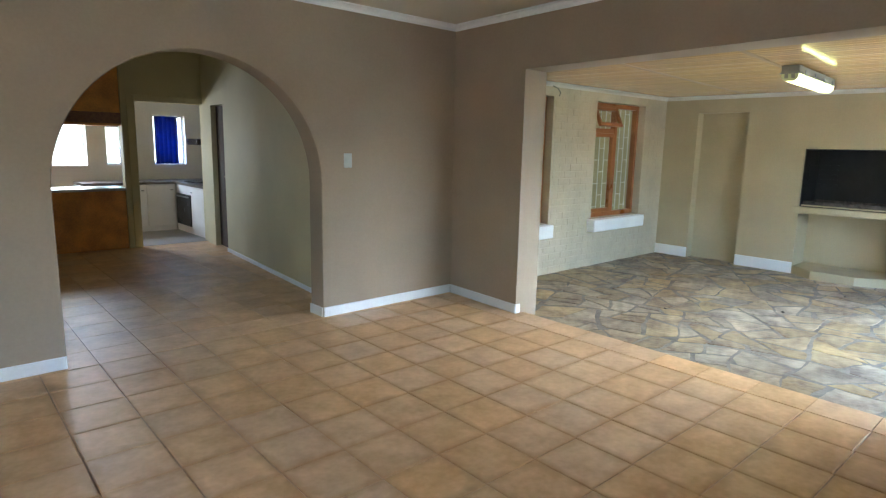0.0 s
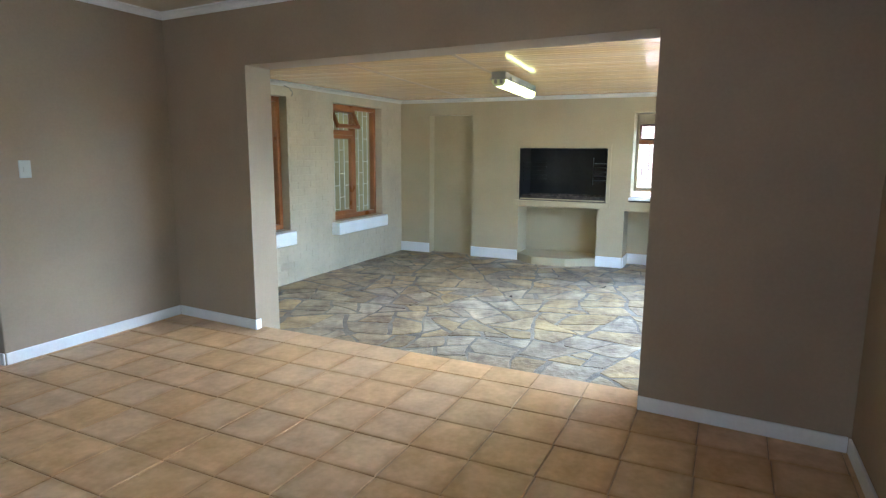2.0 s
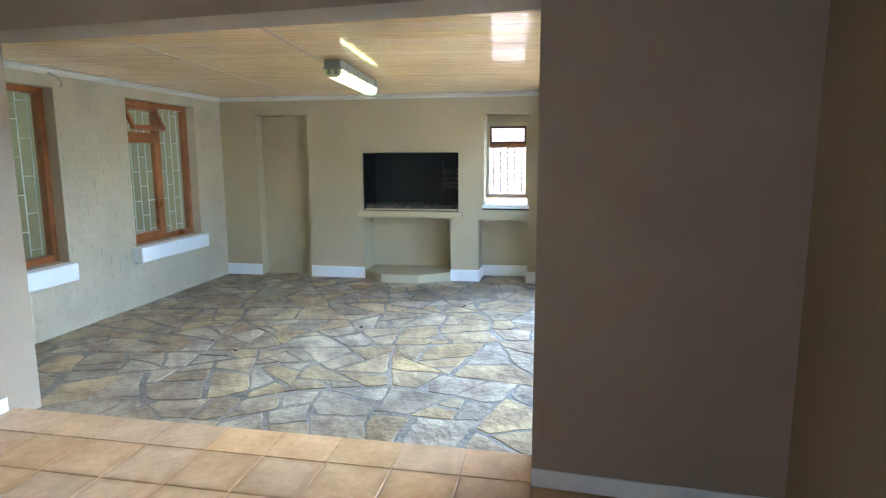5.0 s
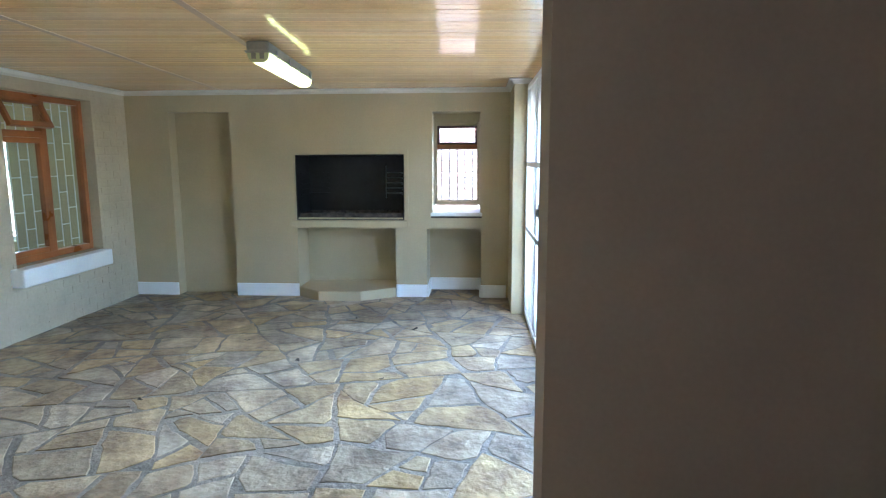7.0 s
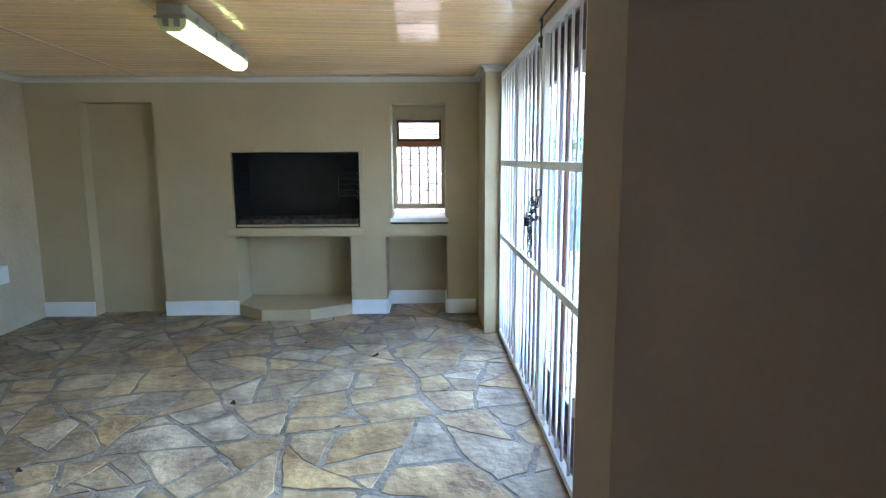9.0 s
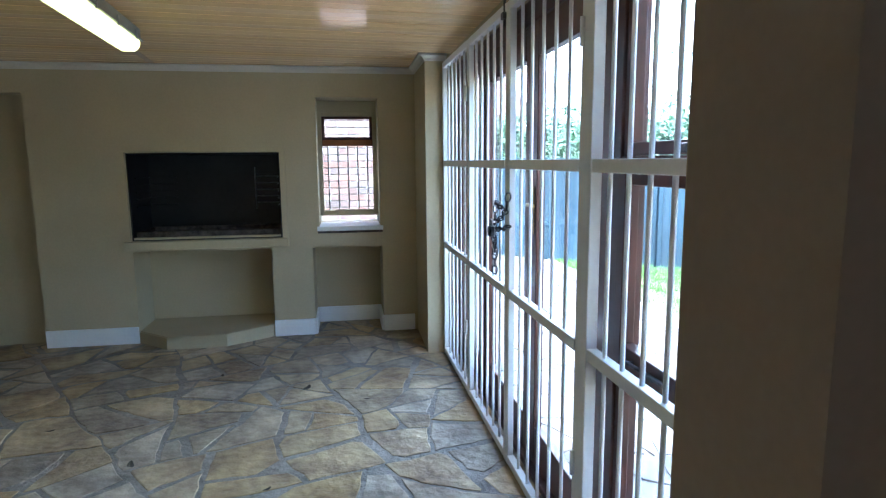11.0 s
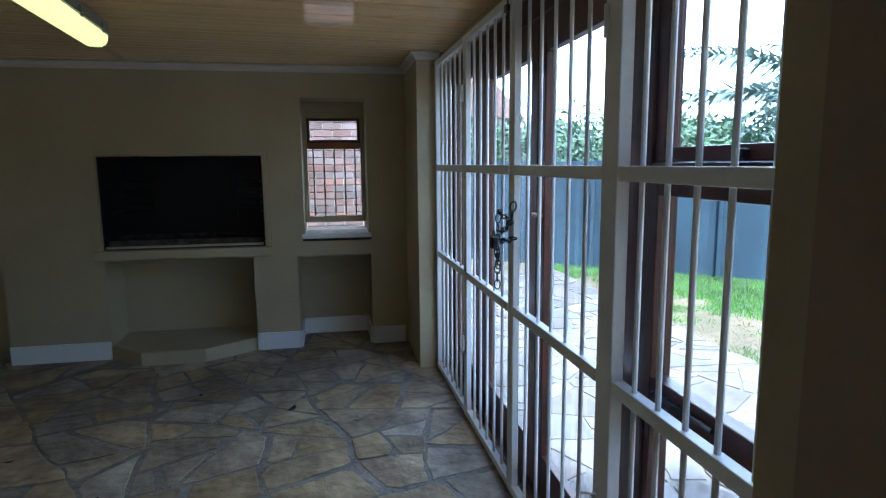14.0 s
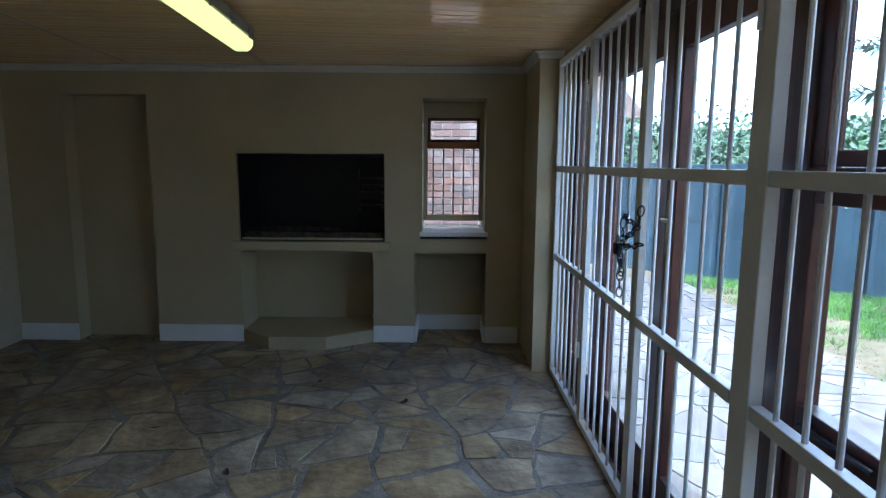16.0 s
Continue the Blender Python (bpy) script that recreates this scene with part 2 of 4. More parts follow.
def solid(adds, cuts=()):
    """One clean skin round boxes (x0, x1, y0, y1, z0, z1), less other boxes."""
    every = list(adds) + list(cuts)
    ax = [sorted({round(b[2 * k + j], 4) for b in every for j in (0, 1)}) for k in range(3)]
    n = [len(a) - 1 for a in ax]
    full = np.zeros([k + 2 for k in n], bool)
    mids = [[(a[i] + a[i + 1]) / 2 for i in range(len(a) - 1)] for a in ax]

    def inside(b, p):
        return all(b[2 * k] < p[k] < b[2 * k + 1] for k in range(3))
    for i in range(n[0]):
        for j in range(n[1]):
            for k in range(n[2]):
                p = (mids[0][i], mids[1][j], mids[2][k])
                full[i + 1, j + 1, k + 1] = any(inside(b, p) for b in adds) and not any(inside(b, p) for b in cuts)
    bm = bmesh.new()
    made = {}

    def v(i, j, k):
        if (i, j, k) not in made:
            made[i, j, k] = bm.verts.new((ax[0][i], ax[1][j], ax[2][k]))
        return made[i, j, k]
    for i in range(n[0]):
        for j in range(n[1]):
            for k in range(n[2]):
                if not full[i + 1, j + 1, k + 1]:
                    continue
                for d, quad in (((-1, 0, 0), ((0, 0, 0), (0, 0, 1), (0, 1, 1), (0, 1, 0))), ((1, 0, 0), ((1, 0, 0), (1, 1, 0), (1, 1, 1), (1, 0, 1))),
                                ((0, -1, 0), ((0, 0, 0), (1, 0, 0), (1, 0, 1), (0, 0, 1))), ((0, 1, 0), ((0, 1, 0), (0, 1, 1), (1, 1, 1), (1, 1, 0))),
                                ((0, 0, -1), ((0, 0, 0), (0, 1, 0), (1, 1, 0), (1, 0, 0))), ((0, 0, 1), ((0, 0, 1), (1, 0, 1), (1, 1, 1), (0, 1, 1)))):
                    if not full[i + 1 + d[0], j + 1 + d[1], k + 1 + d[2]]:
                        bm.faces.new([v(i + a, j + b, k + c) for a, b, c in quad])
    return bm


def structure(name, bm, mat, label, category, smooth=False):
    if mat in (KHAKI, TAUPE, CREAM, BAGGED) and name.startswith("wall"):
        es = [e for e in bm.edges if len(e.link_faces) == 2 and e.calc_face_angle_signed(0) > 0.9]
        bmesh.ops.bevel(bm, geom=es, offset=0.009, segments=3, affect="EDGES", profile=0.5)
    return tagged(finish(name, bm, mat, None, "", smooth), label, category, "", "structure")


# ---- plan ----
XW, XO, XP, XB = -3.0, 3.93, 4.215, 8.68      # west wall, opening wall front and back, far wall
YS, YN, YR, YL = -0.68, 4.37, 0.35, 3.42     # living room south and north walls, jambs of the opening
BN, BS = 4.52, 0.06                          # braai room window wall and gate line
SZ, H1, H2, HO = -0.07, 2.6, 2.235, 2.125     # stone floor, ceilings, opening head
SH, ST = 0.08, 0.02                          # how far the wall and the tile rows stand askew
XE = 4.215                                   # where the tiles end

# ---- walls, floors, ceilings ----


def askew(ob, k=SH):
    for v in ob.data.vertices:
        v.co.x += k * (v.co.y - YR)
    return ob


T = 0.22
CX, RAD, SPRING, AT = 1.822, 0.95, 1.15, 4.575  # the arch's middle, radius, springing and the wall's back
arch = [(XW - T, SZ - 0.3), (XW - T, H1), (4.30, H1), (4.30, SZ - 0.3), (CX + RAD, SZ - 0.3)]
arch += [(CX + RAD * math.cos(a), SPRING + RAD * math.sin(a)) for a in np.linspace(0, math.pi, 41)]
arch += [(CX - RAD, SZ - 0.3)]
structure("wall_north", prism(arch, "y", YN, AT), TAUPE, "taupe plastered wall with a round arched opening", "wall")
askew(structure("wall_east", solid([(XO, XP, YS - T, AT + 0.1, -0.34, H1 + 0.01)], [(XO - 1, XP + 1, YR, YL, -1, HO)]), TAUPE, "taupe plastered wall with a wide square opening", "wall"))
structure("wall_south", solid([(XW - T, XO, YS - T, YS, -0.3, H1)], [(-2.7, -0.9, YS - 1, YS + 1, 0.85, 2.1)]), TAUPE, "taupe plastered wall with a wide window opening", "wall")
structure("wall_west", box(XW - T, XW, YS, YN, -0.3, H1), TAUPE, "plain taupe plastered wall", "wall")
structure("wall_gate_return", box(4.12, 4.445, -0.159, 0.213, -0.33, H2 - 0.001), KHAKI, "short khaki plastered wall end beside the gate", "wall")
structure("ceiling_living", box(XW - T, XP + 0.3, YS - T, AT, H1, H1 + 0.12), CEIL, "plain pale plaster ceiling of the living room", "ceiling")


def cornice(name, pts, z, size, mat, label):
    """A small cove along a line of wall corners, its inner side to the left of the way."""
    bm = bmesh.new()
    prof = [(0, 0), (size, 0), (size, -0.012), (size * 0.62, -size * 0.3), (size * 0.3, -size * 0.62), (0.012, -size), (0, -size)]
    n = len(pts)
    rings = []
    for i, p in enumerate(pts):
        p = Vector(p)
        d0 = (p - Vector(pts[i - 1])).normalized() if i else None
        d1 = (Vector(pts[i + 1]) - p).normalized() if i < n - 1 else None
        d0, d1 = d0 or d1, d1 or d0
        n0, n1 = Vector((-d0.y, d0.x)), Vector((-d1.y, d1.x))
        m = n0 + n1
        m = m / (1 + n0.dot(n1))
        rings.append([bm.verts.new((p.x + m.x * a, p.y + m.y * a, z + b)) for a, b in prof])
    for a, b in zip(rings, rings[1:]):
        for k in range(len(prof)):
            bm.faces.new((a[k], a[(k + 1) % len(prof)], b[(k + 1) % len(prof)], b[k]))
    bm.faces.new(rings[0])
    bm.faces.new(rings[-1][::-1])
    bmesh.ops.recalc_face_normals(bm, faces=bm.faces)
    return structure(name, bm, mat, label, "cornice")


cornice("cornice_living", [(XO + SH * (YS - YR), YS), (XO + SH * (YN - YR), YN), (XW, YN)], H1, 0.055, WHITE, "white painted coved cornice of the living room")


def skirting(name, x0, x1, y0, y1, z0, h, label="white painted skirting board along the wall"):
    """A board with a stepped, rounded top; its thin side tells the wall that it lies on."""
    bm = add_box(bmesh.new(), x0, x1, y0, y1, z0, z0 + h, 0.005)
    return structure(name, bm, WHITE, label, "skirting")


K = 0.014
skirting("baseboard_living_north", CX + RAD + 0.001, XO + 0.31, YN - K, YN, 0.002, 0.085)
skirting("baseboard_living_west_of_arch", XW, CX - RAD - 0.001, YN - K, YN, 0.002, 0.085)
skirting("baseboard_arch_jamb", CX + RAD - K, CX + RAD, YN, AT, 0.002, 0.085)
askew(skirting("baseboard_east_long", XO - K, XO, YL, YN - K, 0.002, 0.085))
askew(skirting("baseboard_east_return", XO - K, XO + 0.05, YL - K, YL, 0.002, 0.085))
askew(skirting("baseboard_east_south", XO - K, XO, YS + K, YR, 0.002, 0.085))
skirting("baseboard_south", 0.4, XO - 0.08 - K, YS, YS + K, 0.002, 0.085)

# braai room shell: the far wall with its recesses, all in one skin
A0, A1, AZ = 3.335, 4.03, 2.0                # blind door recess
F0, F1, FZ0, FZ1 = 1.395, 2.61, 0.80, 1.53   # fire box
R0, R1, RZ = 1.495, 2.612, 0.71              # niche under it
W0, W1, WZ0, WZ1 = 0.555, 1.08, 0.885, 1.985  # window recess
Q0, Q1, QZ = 0.54, 1.145, 0.705              # niche under the window
BT = 0.62
far_wall = solid([(XB, XB + BT, -0.16, BN + T, -0.34, H2)],
                 [(XB - 1, XB + 0.16, A0, A1, -1, AZ), (XB - 1, XB + 0.52, F0, F1, FZ0, FZ1), (XB - 1, XB + 0.42, R0, R1, -1, RZ),
                  (XB - 1, XB + 1, W0, W1, WZ0, WZ1), (XB - 1, XB + 0.42, Q0, Q1, -1, QZ)])
structure("wall_far", far_wall, KHAKI, "khaki plastered wall with a built-in barbecue and niches", "wall")
structure("wall_window_side", solid([(XP + 0.15, XB, BN, BN + T, -0.34, H2)], [(6.90, 8.09, BN - 1, BN + 1, 0.56, 2.075), (4.80, 6.0, BN - 1, BN + 1, 0.56, 2.075)]),
          BAGGED, "beige bagged brick wall with two timber windows", "wall")
structure("wall_pier", box(7.975, XB, -0.16, 0.235, -0.34, H2), KHAKI, "khaki plastered pier beside the gate", "wall")
structure("wall_gate_head", solid([(XP - 0.1, 7.975, -0.16, 0.04, -0.34, H2)], [(4.52, 9, -1, 1, -1, 2.17)]), KHAKI, "narrow plastered lintel above the glazed doors", "wall")
cornice("cornice_braai_room", [(7.975, 0.075), (7.975, 0.235), (XB, 0.235), (XB, BN), (XP + 0.2, BN)], H2 - 0.004, 0.05, CORNICE, "white coved cornice of the braai room, its colour dimmed for shade")
SK = 0.145
for nm, y0, y1 in (("north_end", A1, BN), ("middle", R1, A0), ("pillar", Q1, R0), ("south_end", 0.26, Q0)):
    skirting("baseboard_far_" + nm, XB - 0.02, XB - 0.001, y0, y1, SZ, SK, "tall white painted skirting block along the far wall")
skirting("baseboard_niche_back", XB + 0.40, XB + 0.419, Q0, Q1, SZ, SK, "white painted skirting inside the niche")
skirting("baseboard_niche_side", XB - 0.001, XB + 0.40, Q0 + 0.001, Q0 + 0.02, SZ, SK, "white painted skirting inside the niche")
skirting("baseboard_niche_side_north", XB - 0.001, XB + 0.40, Q1 - 0.02, Q1 - 0.001, SZ, SK, "white painted skirting inside the niche")


# the window wall is bricks under thick paint
def painted_bricks():
    wall = bpy.data.objects["wall_window_side"]
    bl, bh, j = 0.222, 0.073, 0.011
    shared, rng = {}, random.Random(8)
    z, row = SZ + 0.01, 0
    while z < H2 - 0.08:
        x = XP + 0.2 - (0.1165 if row % 2 else 0)
        while x < XB:
            spans = [(max(x, XP + 0.2), min(x + bl, XB - 0.005))]
            for a, b in ((6.90, 8.09), (4.80, 6.0)):
                if z + bh > 0.42 and z < 2.08:
                    spans = [q for p0, p1 in spans for q in ((p0, min(p1, a - 0.006)), (max(p0, b + 0.006), p1))]
            for a, b in spans:
                if b - a > 0.03:
                    key = round(b - a, 2)
                    if key not in shared:
                        bm = box(0, b - a, -0.0018, 0.002, 0, bh, 0.0014)
                        shared[key] = bpy.data.meshes.new("brick")
                        bm.to_mesh(shared[key])
                        bm.free()
                        shared[key].materials.append(BAGGED)
                    o = new("brick", shared[key])
                    o.parent = wall
                    o.location = (a, BN + rng.uniform(-0.0012, 0.0008), z)
            x += bl + j
        z += bh + j
        row += 1


painted_bricks()


# boarded ceiling of the braai room: boards run a little askew to the far wall, with joint strips square to them
def clip(poly, p, d):
    """The part of a polygon where (q - p) . d <= 0."""
    out = []
    for i, a in enumerate(poly):
        b = poly[(i + 1) % len(poly)]
        fa, fb = (a[0] - p[0]) * d[0] + (a[1] - p[1]) * d[1], (b[0] - p[0]) * d[0] + (b[1] - p[1]) * d[1]
        if fa <= 0:
            out.append(a)
        if fa * fb < 0:
            t = fa / (fa - fb)
            out.append((a[0] + t * (b[0] - a[0]), a[1] + t * (b[1] - a[1])))
    return out


LEAN = 0.09


def ceiling_piece(bm, u0, u1, v0, v1, z0, z1):
    """An oblong in the boards' own directions, cut off at the room's walls."""
    c = 1 / math.hypot(1, LEAN)
    poly = [((u - LEAN * v) * c, (LEAN * u + v) * c) for u, v in ((u0, v0), (u1, v0), (u1, v1), (u0, v1))]
    for p, d in (((XP - 0.12, YR), (-1, SH)), ((XB + 0.03, 0), (1, 0)), ((0, BN + 0.03), (0, 1)), ((0, -0.155), (0, -1))):
        poly = clip(poly, p, d)
        if len(poly) < 3:
            return
    lo, hi = [bm.verts.new((x, y, z0)) for x, y in poly], [bm.verts.new((x, y, z1)) for x, y in poly]
    n = len(poly)
    bm.faces.new(lo[::-1])
    bm.faces.new(hi)
    for k in range(n):
        bm.faces.new((lo[k], lo[(k + 1) % n], hi[(k + 1) % n], hi[k]))


def boarded_ceiling():
    bm = bmesh.new()
    w, x = 0.0955, 3.9
    k = 0
    while x < XB + 0.9:
        ceiling_piece(bm, x + 0.0025, x + w - (0.010 if k % 3 == 2 else 0.0025), -1.5, 5.5, H2, H2 + 0.012)
        x, k = x + w, k + 1
    ceiling_piece(bm, 3.0, 10.0, -1.5, 5.5, H2 + 0.0125, H2 + 0.15)
    return bm


structure("ceiling_braai_room", boarded_ceiling(), PLANK, "glossy cream boarded ceiling with narrow joints", "ceiling")
for k, v in enumerate((1.555, 2.62)):
    strip = bmesh.new()
    ceiling_piece(strip, 3.9, 10.0, v - 0.022, v + 0.022, H2 - 0.0035, H2 - 0.0005)
    structure("trim_ceiling_%d" % (k + 1), strip, STRIP, "greyish joint strip across the ceiling boards", "trim")

# hall and kitchen behind the arch
HX, HS, KY, KB, HH = 2.64, 0.10, 8.85, 10.9, 3.0
askew(structure("wall_hall_east", solid([(HX, HX + 0.12, AT, KY - 0.01, -0.3, HH)], [(HX - 1, HX + 1, 7.86, 8.42, -1, 1.95)]), CREAM, "cream plastered hall wall with a doorway", "wall"), HS)
structure("wall_hall_west", box(-0.4, -0.28, AT, KB, -0.3, HH), CREAM, "cream plastered hall wall", "wall")
structure("wall_kitchen_front", solid([(-0.28, 4.62, KY, KY + 0.12, -0.3, HH)], [(2.585, 3.52, KY - 1, KY + 1, -1, 1.98), (0.9, 2.43, KY - 1, KY + 1, -1, 9)]), CREAM, "cream plastered wall with the kitchen doorway", "wall")
structure("wall_kitchen_back", solid([(-0.4, 4.75, KB, KB + 0.2, -0.3, HH)], [(1.75, 2.42, KB - 1, KB + 1, 1.05, 1.68), (2.70, 2.95, KB - 1, KB + 1, 1.05, 1.68), (3.43, 3.95, KB - 1, KB + 1, 1.06, 1.88)]), WHITE_WALL, "white tiled kitchen wall with small windows", "wall")
structure("wall_kitchen_east", box(4.62, 4.75, KY, KB, -0.3, HH), WHITE_WALL, "white kitchen wall behind the stove", "wall")
structure("ceiling_hall", box(-0.4, 4.75, AT, KB + 0.2, HH, HH + 0.12), CEIL, "plain pale plaster ceiling of the hall", "ceiling")
structure("floor_kitchen", box(-0.28, 4.62, KY + 0.06, KB, -0.2, 0.004), GREYTILE, "grey tiled kitchen floor", "floor")
askew(skirting("baseboard_hall", HX - K, HX, AT, 7.86, 0.002, 0.05), HS)

structure("wall_above_arch", box(-0.4, 4.75, AT - 0.12, AT - 0.002, H1 + 0.122, HH + 0.12), CREAM, "plain wall between the two ceilings", "wall")

# room behind the timber windows
structure("wall_north_room_back", box(4.3, XB + BT, 8.7, 8.9, -0.3, 2.6), CREAM, "plain wall of the room behind the windows", "wall")
structure("wall_north_room_west", box(4.18, 4.3, AT, 8.9, -0.3, 2.6), CREAM, "plain side wall of the room behind the windows", "wall")
structure("wall_north_room_east", solid([(XB + 0.3, XB + BT, BN + T, 8.7, -0.3, 2.6)], [(XB, XB + 1, 6.2, 7.3, 0.5, 1.75)]), CREAM, "plain side wall of the room behind the windows", "wall")
structure("ceiling_north_room", box(4.18, XB + BT, BN + T, 8.9, 2.6, 2.72), CEIL, "plain ceiling of the room behind the windows", "ceiling")
structure("floor_north_room", box(4.3, XB + 0.3, BN + T, 8.7, -0.3, -0.02), GREYTILE, "plain floor of the room behind the windows", "floor")

# unseen wall strip and roof slab over the braai room, added to keep the sky out
structure("wall_above_windows", box(4.33, XB + BT, BN + 0.01, BN + T, H2 + 0.001, 2.72), KHAKI, "unseen wall strip added above the windows to keep the sky out", "wall")
structure("roof_slab", box(4.32, XB + BT + 0.3, -0.2, BN + 0.009, H2 + 0.16, H2 + 0.3), CEIL, "unseen flat roof that keeps the sky out of the braai room", "roof")

# ---- built-in barbecue ----


def barbecue():
    b = thing("barbecue", "built-in barbecue with a sooty black fire box and plastered ledge", "barbecue")
    e = 0.004
    part("fire_box", solid([(XB - 0.003, XB + 0.515, F0 + e, F1 - e, FZ0 + e, FZ1 - e)], [(XB - 1, XB + 0.505, F0 + 0.012, F1 - 0.012, FZ0 + 0.012, FZ1 - 0.012)]), SOOT, b, "soot-blackened steel fire box")
    fr = solid([(XB - 0.02, XB - 0.002, F0 - 0.05, F1 + 0.05, FZ0 - 0.02, FZ1 + 0.045)], [(XB - 1, XB + 1, F0 - 0.005, F1 + 0.005, FZ0 - 0.1, FZ1 + 0.005)])
    part("surround", fr, KHAKI, b)
    part("ledge", box(XB - 0.055, XB - 0.004, F0 - 0.055, F1 + 0.06, RZ + 0.02, FZ0 + 0.002, 0.006), KHAKI, b)
    part("ash_tray", solid([(XB + 0.03, XB + 0.48, F0 + 0.03, F1 - 0.03, FZ0 + 0.02, FZ0 + 0.075)], [(XB + 0.045, XB + 0.465, F0 + 0.045, F1 - 0.045, FZ0 + 0.035, FZ0 + 1)]), RUST, b, "ash-covered rusty tray")
    part("front_lip", box(XB + 0.004, XB + 0.028, F0 + 0.014, F1 - 0.014, FZ0 + 0.012, FZ0 + 0.03, 0.003), KHAKI, b)
    for side, y in (("a", F0 + 0.10), ("b", F1 - 0.10)):
        s = 1 if side == "a" else -1
        # matching rests: pale on the plainly visible side, near-black on the faint side
        mat = CHROME if s > 0 else SOOT
        for k in range(5):
            z = FZ0 + 0.28 + 0.06 * k
            bm = rod(bmesh.new(), (XB + 0.47, y - s * 0.07, z), (XB + 0.47, y + s * 0.16, z), 0.006, 6)
            part("grid_rest", rod(bm, (XB + 0.10, y - s * 0.07, z), (XB + 0.47, y - s * 0.07, z), 0.006, 6), mat, b)
        if s > 0:
            part("grid_upright", rod(bmesh.new(), (XB + 0.465, y + 0.17, FZ0 + 0.22), (XB + 0.465, y + 0.17, FZ0 + 0.60), 0.006, 6), mat, b)
    hearth = [(XB + 0.42, R0 + 0.002), (XB - 0.002, R0 + 0.002), (XB - 0.24, 1.86), (XB - 0.24, 2.33), (XB - 0.002, R1 - 0.002), (XB + 0.42, R1 - 0.002)]
    h = thing("hearth_step", "low khaki plastered hearth step with angled corners", "hearth")
    bm = prism(hearth, "z", SZ, SZ + 0.105)
    bmesh.ops.bevel(bm, geom=[x for x in bm.edges if all(v.co.z > SZ + 0.1 for v in x.verts)], offset=0.008, segments=2, affect="EDGES")
    part("plinth", bm, KHAKI, h)


barbecue()


# ---- windows ----
def frame_bm(u0, u1, z0, z1, w, wb=None, axis="x", a=0, b=0.05, bevel=0.004):
    """A rectangular frame from four mitre-less members; axis is the way along which it runs."""
    wb = wb or w
    bm = bmesh.new()
    for p0, p1, q0, q1 in ((u0, u0 + w, z0, z1), (u1 - w, u1, z0, z1), (u0 + w, u1 - w, z0, z0 + wb), (u0 + w, u1 - w, z1 - w, z1)):
        if axis == "x":
            add_box(bm, p0, p1, a, b, q0, q1, bevel)
        else:
            add_box(bm, a, b, p0, p1, q0, q1, bevel)
    return bm


def pane(u0, u1, z0, z1, at, axis, parent, name="pane"):
    bm = box(u0, u1, at - 0.002, at + 0.002, z0, z1) if axis == "x" else box(at - 0.002, at + 0.002, u0, u1, z0, z1)
    ob = part(name, bm, GLASS, parent)
    ob.visible_shadow = False
    return ob


def timber_window(name, x0, x1):
    z0, z1 = 0.562, 2.073
    y = BN + 0.10
    w = thing(name, "varnished reddish timber window with a top-hung vent light", "window", kind="structure")
    xm = x0 + (x1 - x0) * 0.52
    part("window_frame", frame_bm(x0 + 0.002, x1 - 0.002, z0, z1, 0.055, 0.06, "x", y, y + 0.075), WARMWOOD, w)
    part("mullion", box(xm - 0.03, xm + 0.03, y - 0.004, y + 0.07, z0 + 0.06, z1 - 0.055, 0.004), WARMWOOD, w)
    zt = z1 - 0.36
    part("transom", box(x0 + 0.057, xm - 0.03, y, y + 0.07, zt - 0.03, zt + 0.03, 0.004), WARMWOOD, w)
    part("casement", frame_bm(x0 + 0.059, xm - 0.032, z0 + 0.062, zt - 0.032, 0.05, 0.05, "x", y - 0.01, y + 0.04), WARMWOOD, w)
    pane(x0 + 0.10, xm - 0.075, z0 + 0.10, zt - 0.075, y + 0.02, "x", w)
    pane(xm + 0.03, x1 - 0.057, z0 + 0.06, z1 - 0.057, y + 0.03, "x", w)
    # the vent light stands open, hinged at its top
    v = frame_bm(x0 + 0.059, xm - 0.032, zt + 0.034 - z1 + 0.057, -0.002, 0.04, 0.045, "x", -0.02, 0.02)
    vent = part("vent_light", v, WARMWOOD, w)
    vent.matrix_basis = pose(0, y - 0.01, z1 - 0.057, -24)
    pv = part("pane", box(x0 + 0.095, xm - 0.07, -0.002, 0.002, zt + 0.075 - z1 + 0.057, -0.04), GLASS, vent)
    pv.visible_shadow = False
    part("window_sill", box(x0 - 0.08, x1 - 0.03, BN - 0.12, BN + 0.10, 0.40, 0.558, 0.012), WHITE, w, "thick white painted sill")
    # white burglar bars on the far side
    bars = bmesh.new()
    yb = y + 0.11
    n = 9
    for k in range(n + 1):
        x = x0 + 0.06 + (x1 - x0 - 0.12) * k / n
        rod(bars, (x, yb, z0 + 0.06), (x, yb, z1 - 0.05), 0.005, 6)
    for k in range(n):
        xa, xb = x0 + 0.06 + (x1 - x0 - 0.12) * k / n, x0 + 0.06 + (x1 - x0 - 0.12) * (k + 1) / n
        for j in range(5):
            z = z0 + 0.12 + j * 0.32 + (0.16 if k % 2 else 0)
            if z < z1 - 0.06:
                rod(bars, (xa, yb, z), (xb, yb, z), 0.005, 6)
    part("burglar_bars", bars, WHITE, w, "white painted burglar bars in a brick pattern")
    return w


timber_window("window_1", 6.90, 8.09)
timber_window("window_2", 4.80, 6.0)


